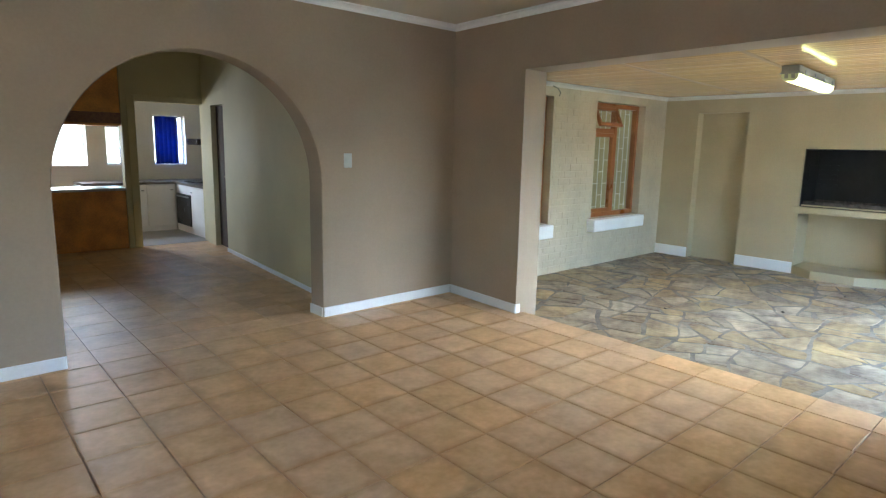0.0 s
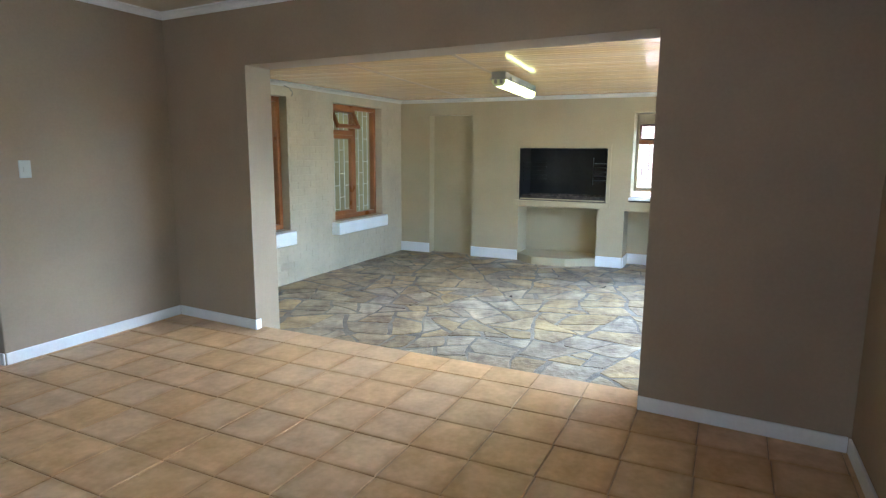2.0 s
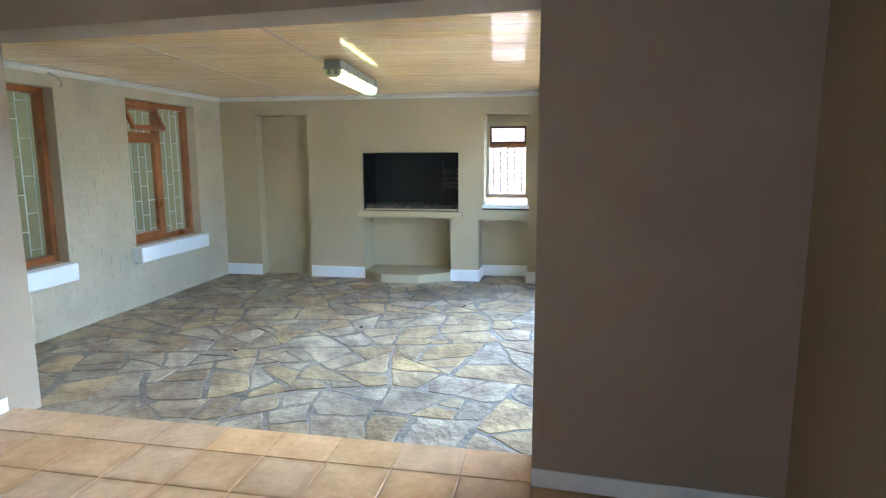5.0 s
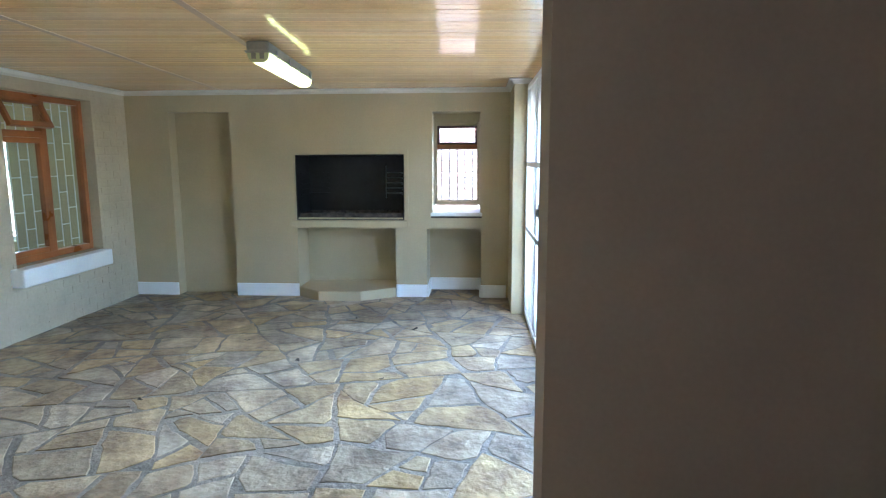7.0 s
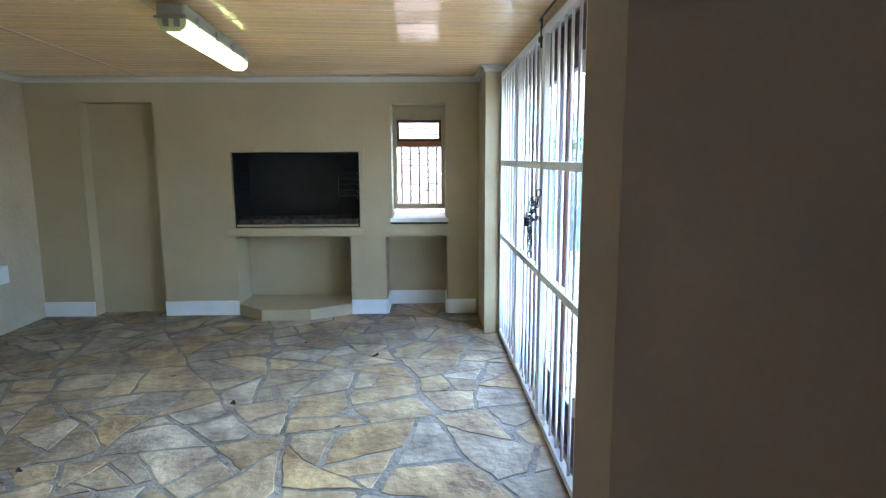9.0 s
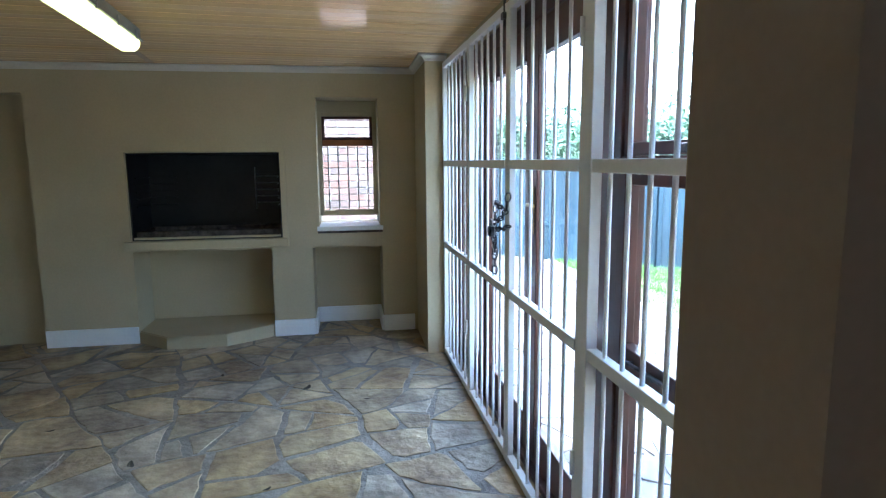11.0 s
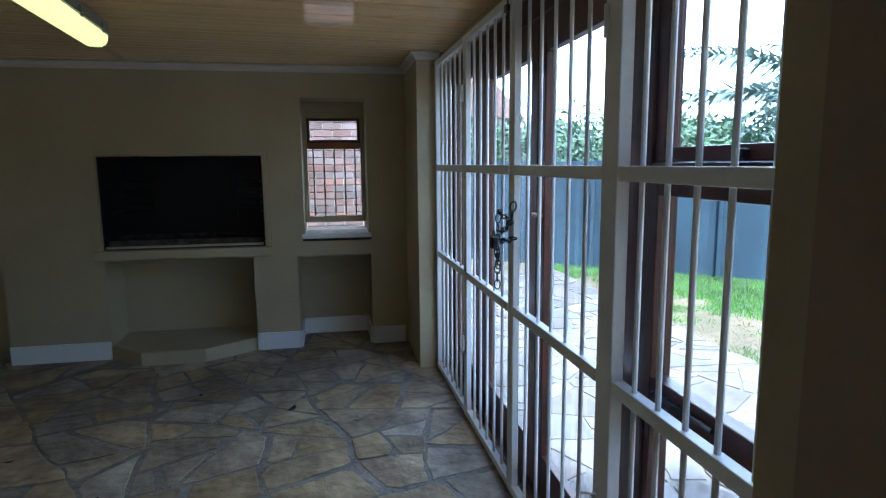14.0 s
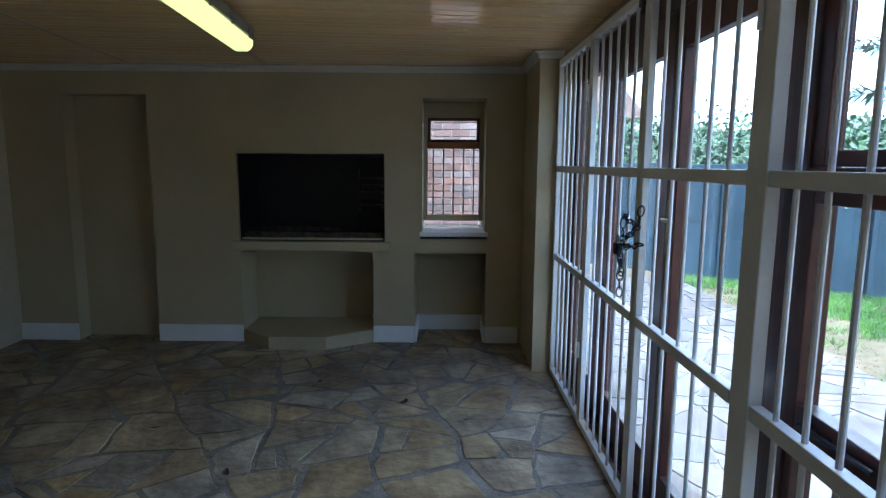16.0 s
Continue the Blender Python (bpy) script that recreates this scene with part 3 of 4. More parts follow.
def small_window():
    w = thing("window_3", "small deep-set window with dark timber and iron bars", "window", kind="structure")
    x = XB + 0.30
    part("window_frame", frame_bm(W0 + 0.001, W1 - 0.001, WZ0 + 0.07, WZ1 - 0.10, 0.035, 0.05, "y", x, x + 0.08), KHAKI, w)
    part("head_board", box(x, x + 0.08, W0 + 0.001, W1 - 0.001, WZ1 - 0.10, WZ1 - 0.001), KHAKI, w)
    part("vent_frame", frame_bm(W0 + 0.037, W1 - 0.037, 1.64, WZ1 - 0.137, 0.025, 0.025, "y", x + 0.015, x + 0.06), DARKWOOD, w)
    part("transom", box(x + 0.005, x + 0.07, W0 + 0.036, W1 - 0.036, 1.585, 1.64, 0.004), WARMWOOD, w)
    pane(W0 + 0.05, W1 - 0.05, 1.66, WZ1 - 0.155, x + 0.04, "y", w)
    pane(W0 + 0.036, W1 - 0.036, WZ0 + 0.12, 1.585, x + 0.045, "y", w)
    for k in range(5):
        y = W0 + 0.085 + (W1 - W0 - 0.17) * k / 4
        part("bar", rod(bmesh.new(), (x + 0.02, y, WZ0 + 0.12), (x + 0.02, y, 1.59), 0.006, 8), STEEL, w)
    part("window_sill", box(XB - 0.025, x + 0.08, W0 - 0.025, W1 + 0.02, WZ0 - 0.035, WZ0 + 0.004, 0.006), WHITE, w, "worn white painted sill")
    part("sill_edge", box(XB - 0.02, XB - 0.002, W0 - 0.02, W1 + 0.015, WZ0 - 0.055, WZ0 - 0.036, 0.003), RUST, w)


small_window()


# ---- strip lamp ----
def strip_lamp():
    lp = thing("ceiling_lamp", "lit twin-tube strip lamp with a ribbed diffuser on the ceiling", "ceiling lamp")
    x0, x1, y, z = 5.88, 7.22, 2.0, H2 + 0.017
    part("body", box(x0, x1, y - 0.07, y + 0.07, z - 0.105, z - 0.04, 0.012), GREY_BOX, lp, "grey lamp housing")
    for xe in (x0 + 0.25, x1 - 0.25):
        part("mount", box(xe - 0.03, xe + 0.03, y - 0.03, y + 0.03, z - 0.041, z - 0.018, 0.004), GREY_BOX, lp)
    prof = [(-0.066, -0.106), (0.066, -0.106), (0.063, -0.14), (0.052, -0.158), (0.032, -0.172), (-0.032, -0.172), (-0.052, -0.158), (-0.063, -0.14)]
    part("diffuser", prism([(y + a, z + b) for a, b in prof], "x", x0 + 0.03, x1 - 0.012), TUBE, lp, "glowing pale yellow diffuser")
    part("rim", solid([(x0 - 0.006, x1 + 0.006, y - 0.078, y + 0.078, z - 0.112, z - 0.1005)], [(x0 + 0.01, x1 - 0.01, y - 0.062, y + 0.062, z - 1, z)]), GREY_BOX, lp)
    part("end_cap", prism([(y + a * 1.02, z - 0.106 + (b + 0.106) * 0.98) for a, b in prof], "x", x0 + 0.006, x0 + 0.029), END_CAP, lp, "pale green translucent end of the diffuser")
    for dy in (-0.026, 0.026):
        part("lampholder", box(x0 - 0.001, x0 + 0.005, y + dy - 0.014, y + dy + 0.014, z - 0.15, z - 0.113, 0.002), GREY_BOX, lp)
    for k in range(4):
        xx = x0 + 0.16 + k * 0.34
        for e in (-1, 1):
            part("clip", box(xx, xx + 0.022, y + e * 0.08 - 0.005, y + e * 0.08 + 0.005, z - 0.125, z - 0.075, 0.002), CHROME, lp)
    lp.matrix_basis = pose(6.55, y, 0, 0, 0, 4.2) @ pose(-6.55, -y, 0)


strip_lamp()


# ---- security gate ----
GY = 0.06
GT, GB, GM, GL = 2.16, -0.055, 1.426, 0.81   # rails: top, bottom, middle and lower
SWING = pose(5.2, GY, 0, 0, 0, 0.7) @ pose(-5.2, -GY, 0)   # the whole gate line stands a little askew


def grille(g, x0, x1, w, bars, both=True):
    """Square posts at the ends, four rails and round bars between."""
    ends = (x0 + w / 2, x1 - w / 2) if both else (x0 + w / 2,)
    right = x1 - w if both else x1
    for x in ends:
        part("post", box(x - w / 2, x + w / 2, GY - 0.015, GY + 0.015, SZ + 0.004, GT, 0.003), WHITE, g)
    for z, h in ((GT - 0.02, 0.04), (GM, 0.042), (GL, 0.042), (GB + 0.02, 0.04)):
        part("rail", box(x0 + w, right, GY - 0.018, GY + 0.018, z - h / 2, z + h / 2, 0.003), WHITE, g)
    for x in bars:
        part("bar", rod(bmesh.new(), (x, GY, GB + 0.03), (x, GY, GT - 0.03), 0.0078, 8), WHITE, g)
    g.matrix_basis = SWING


def spaced(a, b, n):
    return [a + (b - a) * (k + 1) / (n + 1) for k in range(n)]


for x0, x1, bars, lab in ((7.05, 7.945, spaced(7.08, 7.90, 5), "fixed white steel burglar grille beside the gate"), (4.50, 5.202, [5.105 - 0.118 * k for k in range(5)], "fixed white steel burglar grille in front of the window")):
    g = thing("burglar_grille", lab, "burglar grille", "grille across the glazed doors")
    grille(g, x0, x1, 0.03, bars, x0 > 6)
post_g = thing("gate_post", "square white painted steel gate post", "gate post")
part("post", box(5.205, 5.272, GY - 0.02, GY + 0.02, SZ + 0.004, GT, 0.004), WHITE, post_g)
post_g.matrix_basis = SWING
for x0, x1, lab in ((6.172, 7.045, "white steel security gate leaf, closed and chained"), (5.275, 6.168, "white steel security gate leaf with a lock, closed")):
    g = thing("security_gate", lab, "security gate", "double security gate")
    grille(g, x0, x1, 0.036, spaced(x0 + 0.034, x1 - 0.034, 5))
    hx = 7.04 if x0 > 6 else 5.28
    for z in (0.35, 1.8):
        part("hinge", rod(bmesh.new(), (hx, GY + 0.027, z), (hx, GY + 0.027, z + 0.09), 0.008, 10), WHITE, g)


def ring_link(c, axis_turn, r=0.017, wire=0.0042, long=1.5):
    bm = bmesh.new()
    n, s = 14, 6
    loops = []
    for i in range(n):
        a = math.tau * i / n
        p = Vector((r * math.cos(a), 0, r * long * math.sin(a)))
        d = Vector((math.cos(a), 0, math.sin(a)))
        loops.append([bm.verts.new(p + wire * (d * math.cos(math.tau * j / s) + Vector((0, 1, 0)) * math.sin(math.tau * j / s))) for j in range(s)])
    for i in range(n):
        a, b = loops[i], loops[(i + 1) % n]
        for j in range(s):
            bm.faces.new((a[j], b[j], b[(j + 1) % s], a[(j + 1) % s]))
    bm.transform(Matrix.Translation(c) @ axis_turn)
    return bm


chain = thing("chain", "dark steel chain with a padlock looped round the gate posts", "chain")


def chain_run(pts, step=0.034):
    """Links along a line of points, every other one turned edge-on."""
    pts = [Vector(p) for p in pts]
    k = 0
    for a, b in zip(pts, pts[1:]):
        n = max(1, round((b - a).length / step))
        lie = (b - a).to_track_quat("Z", "Y").to_matrix().to_4x4()
        for i in range(n):
            turn = lie @ Matrix.Rotation(radians(90 * (k % 2) + 20), 4, "Z")
            part("link", ring_link(a + (b - a) * ((i + 0.5) / n), turn, 0.0125, 0.0034, 1.75), IRON, chain)
            k += 1


chain_run([(6.005, 0.125, 1.30), (6.025, 0.13, 1.22), (6.105, 0.14, 1.17), (6.185, 0.14, 1.16), (6.225, 0.13, 1.19), (6.245, 0.12, 1.235), (6.205, 0.13, 1.25), (6.125, 0.14, 1.235), (6.045, 0.13, 1.22)])
chain_run([(5.985, 0.125, 1.155), (6.055, 0.135, 1.135), (6.125, 0.145, 1.125), (6.195, 0.14, 1.14)])
chain_run([(6.200, 0.14, 1.14), (6.215, 0.135, 1.04), (6.210, 0.135, 0.90)])
chain_run([(6.190, 0.145, 1.09), (6.180, 0.14, 1.00)])
lock = part("padlock", box(6.155, 6.205, 0.148, 0.174, 1.085, 1.135, 0.006), IRON, chain, "dark steel padlock")
part("shackle", ring_link(Vector((6.180, 0.161, 1.145)), Matrix.Identity(4), 0.016, 0.004, 1.4), CHROME, lock)
keeper = thing("gate_bolt", "dark steel bolt at the head of the gate", "bolt")
part("bolt", rod(bmesh.new(), (6.22, GY + 0.03, 2.06), (6.22, GY + 0.03, H2 - 0.01), 0.007, 8), STEEL, keeper)
part("bracket", box(6.20, 6.24, GY + 0.0205, GY + 0.045, 2.09, 2.12, 0.003), STEEL, keeper)
rail = thing("curtain_rail", "thin dark rod along the ceiling above the gate", "rail")
part("rod", rod(bmesh.new(), (6.30, GY + 0.03, H2 - 0.015), (4.6, GY + 0.03, H2 - 0.015), 0.006, 8), STEEL, rail)

# ---- glazed timber doors and side window behind the gate ----
DY0, DY1 = -0.11, -0.012
DT = 2.165
dj = thing("door_frame", "dark red hardwood frame of the glazed doors", "door frame", kind="structure")
for x0, x1 in ((7.90, 7.973), (7.095, 7.20), (5.19, 5.288), (4.522, 4.60)):
    part("jamb", box(x0, x1, DY0 + 0.01, DY1, SZ + 0.004, DT, 0.004), DARKWOOD, dj)
part("head", box(4.522, 7.973, DY0 - 0.005, DY1 - 0.003, 2.06, DT + 0.003, 0.004), DARKWOOD, dj)
part("threshold", box(4.522, 7.973, DY0, DY1 + 0.02, SZ + 0.003, SZ + 0.04, 0.006), DARKWOOD, dj)


def door_leaf(name, x0, x1, label):
    d = thing(name, label, "door", kind="structure")
    z0, z1 = SZ + 0.045, 2.055
    y0, y1 = DY1 - 0.048, DY1 - 0.008
    for a, b in ((x0, x0 + 0.09), (x1 - 0.09, x1)):
        part("stile", box(a, b, y0, y1, z0, z1, 0.004), DARKWOOD, d)
    part("top_rail", box(x0 + 0.09, x1 - 0.09, y0, y1, z1 - 0.15, z1, 0.004), DARKWOOD, d)
    part("bottom_rail", box(x0 + 0.09, x1 - 0.09, y0, y1, z0, z0 + 0.19, 0.004), DARKWOOD, d)
    pane(x0 + 0.09, x1 - 0.09, z0 + 0.19, z1 - 0.15, (y0 + y1) / 2, "x", d)
    return d


door_leaf("door_1", 6.142, 7.092, "dark red hardwood door with one tall pane, closed")
d2 = door_leaf("door_2", 5.291, 6.138, "dark red hardwood door with one tall pane, closed")
hp = part("handle_plate", box(6.075, 6.115, DY1 - 0.007, DY1 + 0.0, 1.10, 1.32, 0.003), BRASS, d2, "aged brass handle plate")
part("lever", rod(bmesh.new(), (6.095, DY1 + 0.025, 1.24), (5.99, DY1 + 0.025, 1.24), 0.008, 8), BRASS, hp)
side = thing("window_4", "narrow dark red hardwood side light", "window", kind="structure")
part("window_frame", frame_bm(7.203, 7.898, SZ + 0.045, 2.055, 0.06, 0.16, "x", DY1 - 0.048, DY1 - 0.008), DARKWOOD, side)
pane(7.263, 7.84, SZ + 0.2, 1.995, -0.04, "x", side)
sw = thing("window_5", "dark red hardwood window with an opening casement and stay", "window", kind="structure")
part("transom", box(4.602, 5.189, DY0 + 0.005, DY1 - 0.003, 1.415, 1.455, 0.004), DARKWOOD, sw)
part("lower_rail", box(4.602, 5.189, DY0 + 0.005, DY1 - 0.003, 0.745, 0.78, 0.004), DARKWOOD, sw)
part("casement", frame_bm(4.605, 5.188, 0.782, 1.413, 0.045, 0.08, "x", DY1 - 0.045, DY1 + 0.004), DARKWOOD, sw)
part("top_light", frame_bm(4.605, 5.188, 1.457, 2.057, 0.05, 0.038, "x", DY1 - 0.048, DY1 - 0.008), DARKWOOD, sw)
part("lower_light", frame_bm(4.605, 5.188, SZ + 0.045, 0.743, 0.03, 0.06, "x", DY1 - 0.048, DY1 - 0.008), DARKWOOD, sw)
pane(4.65, 5.143, 0.862, 1.368, -0.035, "x", sw)
pane(4.655, 5.138, 1.495, 2.007, -0.04, "x", sw)
pane(4.635, 5.158, 0.035, 0.713, -0.04, "x", sw)
stay = bmesh.new()
rod(stay, (4.84, DY1 + 0.018, 0.835), (5.09, DY1 + 0.018, 0.825), 0.007, 8)
for k in range(5):
    rod(stay, (4.90 + 0.05 * k, DY1 + 0.004, 0.83), (4.90 + 0.05 * k, DY1 + 0.026, 0.83), 0.006, 8)
part("stay", stay, STEEL, sw, "dark metal casement stay")
part("catch", box(4.80, 4.84, DY1 - 0.007, DY1 + 0.015, 1.46, 1.485, 0.004), STEEL, sw)

# ---- small fittings ----
ls = thing("light_switch", "white plastic light switch on the wall", "light switch")
part("plate", box(2.985, 3.065, YN - 0.011, YN - 0.001, 1.275, 1.395, 0.004), PLASTIC, ls)
part("rocker", box(3.010, 3.040, YN - 0.016, YN - 0.009, 1.315, 1.355, 0.002), PLASTIC, ls)
hook = thing("wall_cable", "loose grey cable end hanging below the cornice", "cable")
pts = [(5.95, BN - 0.012, 2.19), (6.03, BN - 0.03, 2.165), (6.08, BN - 0.03, 2.12), (6.07, BN - 0.02, 2.08)]
cb = bmesh.new()
for a, b in zip(pts, pts[1:]):
    rod(cb, a, b, 0.007, 8)
part("cable", cb, GREY_BOX, hook)

# ---- kitchen beyond the arch ----


def counter_unit(name, x0, x1, y0, y1, h, mat, label, front="y", doors=1):
    c = thing(name, label, "cabinet")
    part("body", box(x0, x1, y0, y1, 0.005, h, 0.004), mat, c)
    for k in range(doors):
        if front == "y":
            a, b = x0 + (x1 - x0) * k / doors + 0.008, x0 + (x1 - x0) * (k + 1) / doors - 0.008
            d = part("door", box(a, b, y0 - 0.018, y0 - 0.001, 0.09, h - 0.02, 0.003), mat, c)
            part("handle", box(b - 0.07, b - 0.03, y0 - 0.04, y0 - 0.017, h - 0.10, h - 0.085, 0.003), CHROME, d)
        else:
            a, b = y0 + (y1 - y0) * k / doors + 0.008, y0 + (y1 - y0) * (k + 1) / doors - 0.008
            d = part("door", box(x0 - 0.018, x0 - 0.001, a, b, 0.09, h - 0.02, 0.003), mat, c)
            part("handle", box(x0 - 0.04, x0 - 0.017, b - 0.07, b - 0.03, h - 0.10, h - 0.085, 0.003), CHROME, d)
    return c


bar = thing("breakfast_bar", "orange timber panelled breakfast bar in the kitchen hatch", "counter")
part("panel", box(0.9, 2.43, KY + 0.02, KY + 0.10, 0.005, 0.79, 0.003), ORANGE, bar)
part("worktop", box(0.88, 2.425, KY - 0.05, KY + 0.45, 0.792, 0.83, 0.006), COUNTER, bar, "pale laminate worktop")
up = thing("wall_cabinet", "orange timber wall cabinet hung over the breakfast bar", "cabinet")
part("body", box(0.92, 2.425, KY + 0.02, KY + 0.36, 1.64, 2.59, 0.003), ORANGE, up)
part("pelmet", box(0.92, 2.425, KY + 0.001, KY + 0.019, 1.67, 1.81, 0.002), DECO, up, "dark patterned decorative band")
counter_unit("base_cabinet", 2.2, 3.535, 10.30, KB - 0.002, 0.76, WHITE, "white kitchen base cabinets under a dark worktop", "y", 3)
counter_unit("base_cabinet", 3.555, 4.61, 8.99, 9.60, 0.76, WHITE, "white kitchen base cabinet beside the oven", "x", 1)
ov = thing("oven", "built-in white and black oven under the hob", "oven")
part("body", box(3.555, 4.61, 9.605, 10.29, 0.005, 0.76, 0.004), WHITE, ov)
od = part("door", box(3.537, 3.554, 9.63, 10.26, 0.12, 0.62, 0.003), BLACK, ov, "black glass oven door")
part("handle", box(3.505, 3.536, 9.68, 10.20, 0.57, 0.59, 0.003), CHROME, od)
part("hob", box(3.66, 4.36, 9.68, 10.22, 0.802, 0.815, 0.003), BLACK, ov)
wt = thing("worktop", "dark laminate kitchen worktop", "worktop")
part("top", solid([(2.2, 4.61, 10.28, KB - 0.002, 0.762, 0.80), (3.525, 4.61, 8.99, 10.28, 0.762, 0.80)]), DARK_TOP, wt)
hood = thing("cooker_hood", "black cooker hood above the hob", "cooker hood")
part("canopy", box(3.74, 4.61, 9.78, 10.25, 1.40, 1.50, 0.01), BLACK, hood)
part("chimney", box(4.38, 4.61, 9.85, 10.05, 1.502, 2.58, 0.006), WHITE, hood)
for nm, x0, x1, z0, z1 in (("window_6", 1.75, 2.42, 1.05, 1.68), ("window_7", 2.70, 2.95, 1.05, 1.68), ("window_8", 3.43, 3.95, 1.06, 1.88)):
    kw = thing(nm, "small white framed kitchen window", "window", kind="structure")
    part("window_frame", frame_bm(x0 + 0.001, x1 - 0.001, z0 + 0.001, z1 - 0.001, 0.03, 0.03, "x", KB + 0.10, KB + 0.14), WHITE, kw)
    pane(x0 + 0.03, x1 - 0.03, z0 + 0.03, z1 - 0.03, KB + 0.12, "x", kw)
curtain = thing("curtain", "blue cloth curtain drawn across the kitchen window", "curtain")
cbm = bmesh.new()
N = 40
cols = []
for i in range(N + 1):
    u = i / N
    x = 3.44 + 0.38 * u
    y = KB - 0.03 + 0.014 * math.sin(u * 34) + 0.006 * math.sin(u * 71)
    cols.append([cbm.verts.new((x, y, z)) for z in (1.07, 1.45, 1.86)])
for a, b in zip(cols, cols[1:]):
    for k in range(2):
        cbm.faces.new((a[k], b[k], b[k + 1], a[k + 1]))
bmesh.ops.solidify(cbm, geom=cbm.faces[:], thickness=0.004)
part("cloth", cbm, BLUE, curtain, smooth=True)
part("rod", rod(bmesh.new(), (3.41, KB - 0.03, 1.875), (3.98, KB - 0.03, 1.875), 0.008, 8), WHITE, curtain)
kd = thing("kitchen_door_frame", "cream painted frame of the kitchen doorway", "door frame", kind="structure")
for x0, x1 in ((2.50, 2.60), (3.505, 3.60)):
    part("jamb", box(x0, x1, KY - 0.012, KY + 0.132, 0.002, 2.06, 0.004), CREAM, kd)
part("head", box(2.601, 3.504, KY - 0.012, KY + 0.132, 1.975, 2.06, 0.004), CREAM, kd)
hd = thing("door_3", "dark brown timber door standing in the hall", "door", kind="structure")
askew(part("leaf", box(HX + 0.07, HX + 0.11, 7.865, 8.415, 0.01, 1.945, 0.004), BROWN_DOOR, hd), HS)
part("handle", rod(bmesh.new(), (HX + 0.81, 7.93, 1.0), (HX + 0.822, 8.05, 1.0), 0.009, 8), BRASS, hd)
nw = thing("window_9", "white framed window of the room behind", "window", kind="structure")
part("window_frame", frame_bm(6.201, 7.299, 0.501, 1.749, 0.05, 0.05, "y", XB + 0.4, XB + 0.45), WHITE, nw)
pane(6.25, 7.25, 0.55, 1.7, XB + 0.425, "y", nw)
# assumed window, never in view, that holds the added south lamp
ww = thing("window_10", "assumed wide white framed living room window, out of view", "window", kind="structure")
part("window_frame", frame_bm(-2.699, -0.901, 0.851, 2.099, 0.05, 0.05, "x", YS - 0.16, YS - 0.11), WHITE, ww)
pane(-2.65, -0.95, 0.9, 2.05, YS - 0.14, "x", ww)

# ---- garden ----
# glowing curved backdrop, added to whiten the low sky and light the room
SKY_GLOW = glow("sky_glow", (0.93, 0.97, 1.0), 1.5)
arc = [(80 * math.cos(a), 80 * math.sin(a)) for a in np.linspace(radians(-80), radians(30), 25)]
arc += [(81 * math.cos(a), 81 * math.sin(a)) for a in np.linspace(radians(30), radians(-80), 25)]
structure("backdrop", prism(arc, "z", -1, 60), SKY_GLOW, "glowing white backdrop added in place of the low bright sky", "sky")
GZ = -0.16
PY = -2.45                                  # where the paving gives way to soil and grass
structure("ground", box(-60, 90, -80, 80, GZ - 0.4, GZ - 0.03), SOIL, "bare sandy soil of the garden", "ground")
FX, FY = 14.6, -0.35                        # where the fence begins


def blades(name, spots, mat, high, seed, label, category):
    """Thin leaning blades at many spots, in one mesh."""
    rng = random.Random(seed)
    verts, faces = [], []
    for x, y in spots:
        a, h, w = rng.uniform(0, 6.3), rng.uniform(0.15, 1.0) * high, rng.uniform(0.003, 0.0065)
        lx, ly = rng.uniform(-0.04, 0.04), rng.uniform(-0.04, 0.04)
        i = len(verts)
        c, s = math.cos(a) * w, math.sin(a) * w
        verts += [(x - c, y - s, GZ - 0.03), (x + c, y + s, GZ - 0.03), (x + lx, y + ly, GZ - 0.03 + h)]
        faces.append((i, i + 1, i + 2))
    me = bpy.data.meshes.new(name)
    me.from_pydata(verts, [], faces)
    me.materials.append(mat)
    tagged(new(name, me), label, category, "", "stuff")


def grass():
    """Grass along the fence that thins out over sandy soil, with single tufts and dry straw."""
    rng = random.Random(5)

    def plan(u, v):
        return FX - 0.64 * u - 0.768 * v, FY - 0.768 * u + 0.64 * v
    green, straw = [], []
    for k in range(210000):
        u, v = rng.uniform(-1.0, 9.5), rng.uniform(0.05, 4.2)
        x, y = plan(u, v)
        if y > PY - 0.05:
            continue
        d = 1.1 * noise.noise((x * 0.9, y * 0.9, 3.1)) + 1.1 * noise.noise((x * 2.9, y * 2.9, 8)) + (1.75 - v) * 0.55
        if d > rng.uniform(-0.35, 0.35):
            green.append((x, y))
        elif rng.random() < 0.22:
            straw.append((x, y))
    for k in range(90):
        x, y = plan(rng.uniform(0, 8.5), rng.uniform(1.6, 4.2))
        r = rng.uniform(0.05, 0.16)
        if y < PY - 0.1:
            green += [(x + rng.gauss(0, r), y + rng.gauss(0, r)) for _ in range(160)]
    blades("grass_blades", green, GRASS, 0.075, 6, "short green grass growing in patches", "grass")
    blades("dry_straw", straw, STRAW, 0.02, 7, "dry straw scattered over the sandy soil", "straw")


grass()

fence = thing("garden_fence", "blue-grey fibre-cement garden fence of tall panels", "fence")
for k in range(15):
    part("panel", box(0.004, 0.896, 0, 0.04, GZ - 0.05, 1.47 + 0.008 * (k % 3), 0.006), FENCE, fence).location = (0.9 * k, 0, 0)
    part("post", box(-0.03, 0.03, -0.061, -0.001, GZ - 0.05, 1.45, 0.004), FENCE, fence).location = (0.9 * k, 0, 0)
fence.matrix_basis = pose(FX, FY, 0, 0, 0, math.degrees(math.atan2(-0.768, -0.64)))


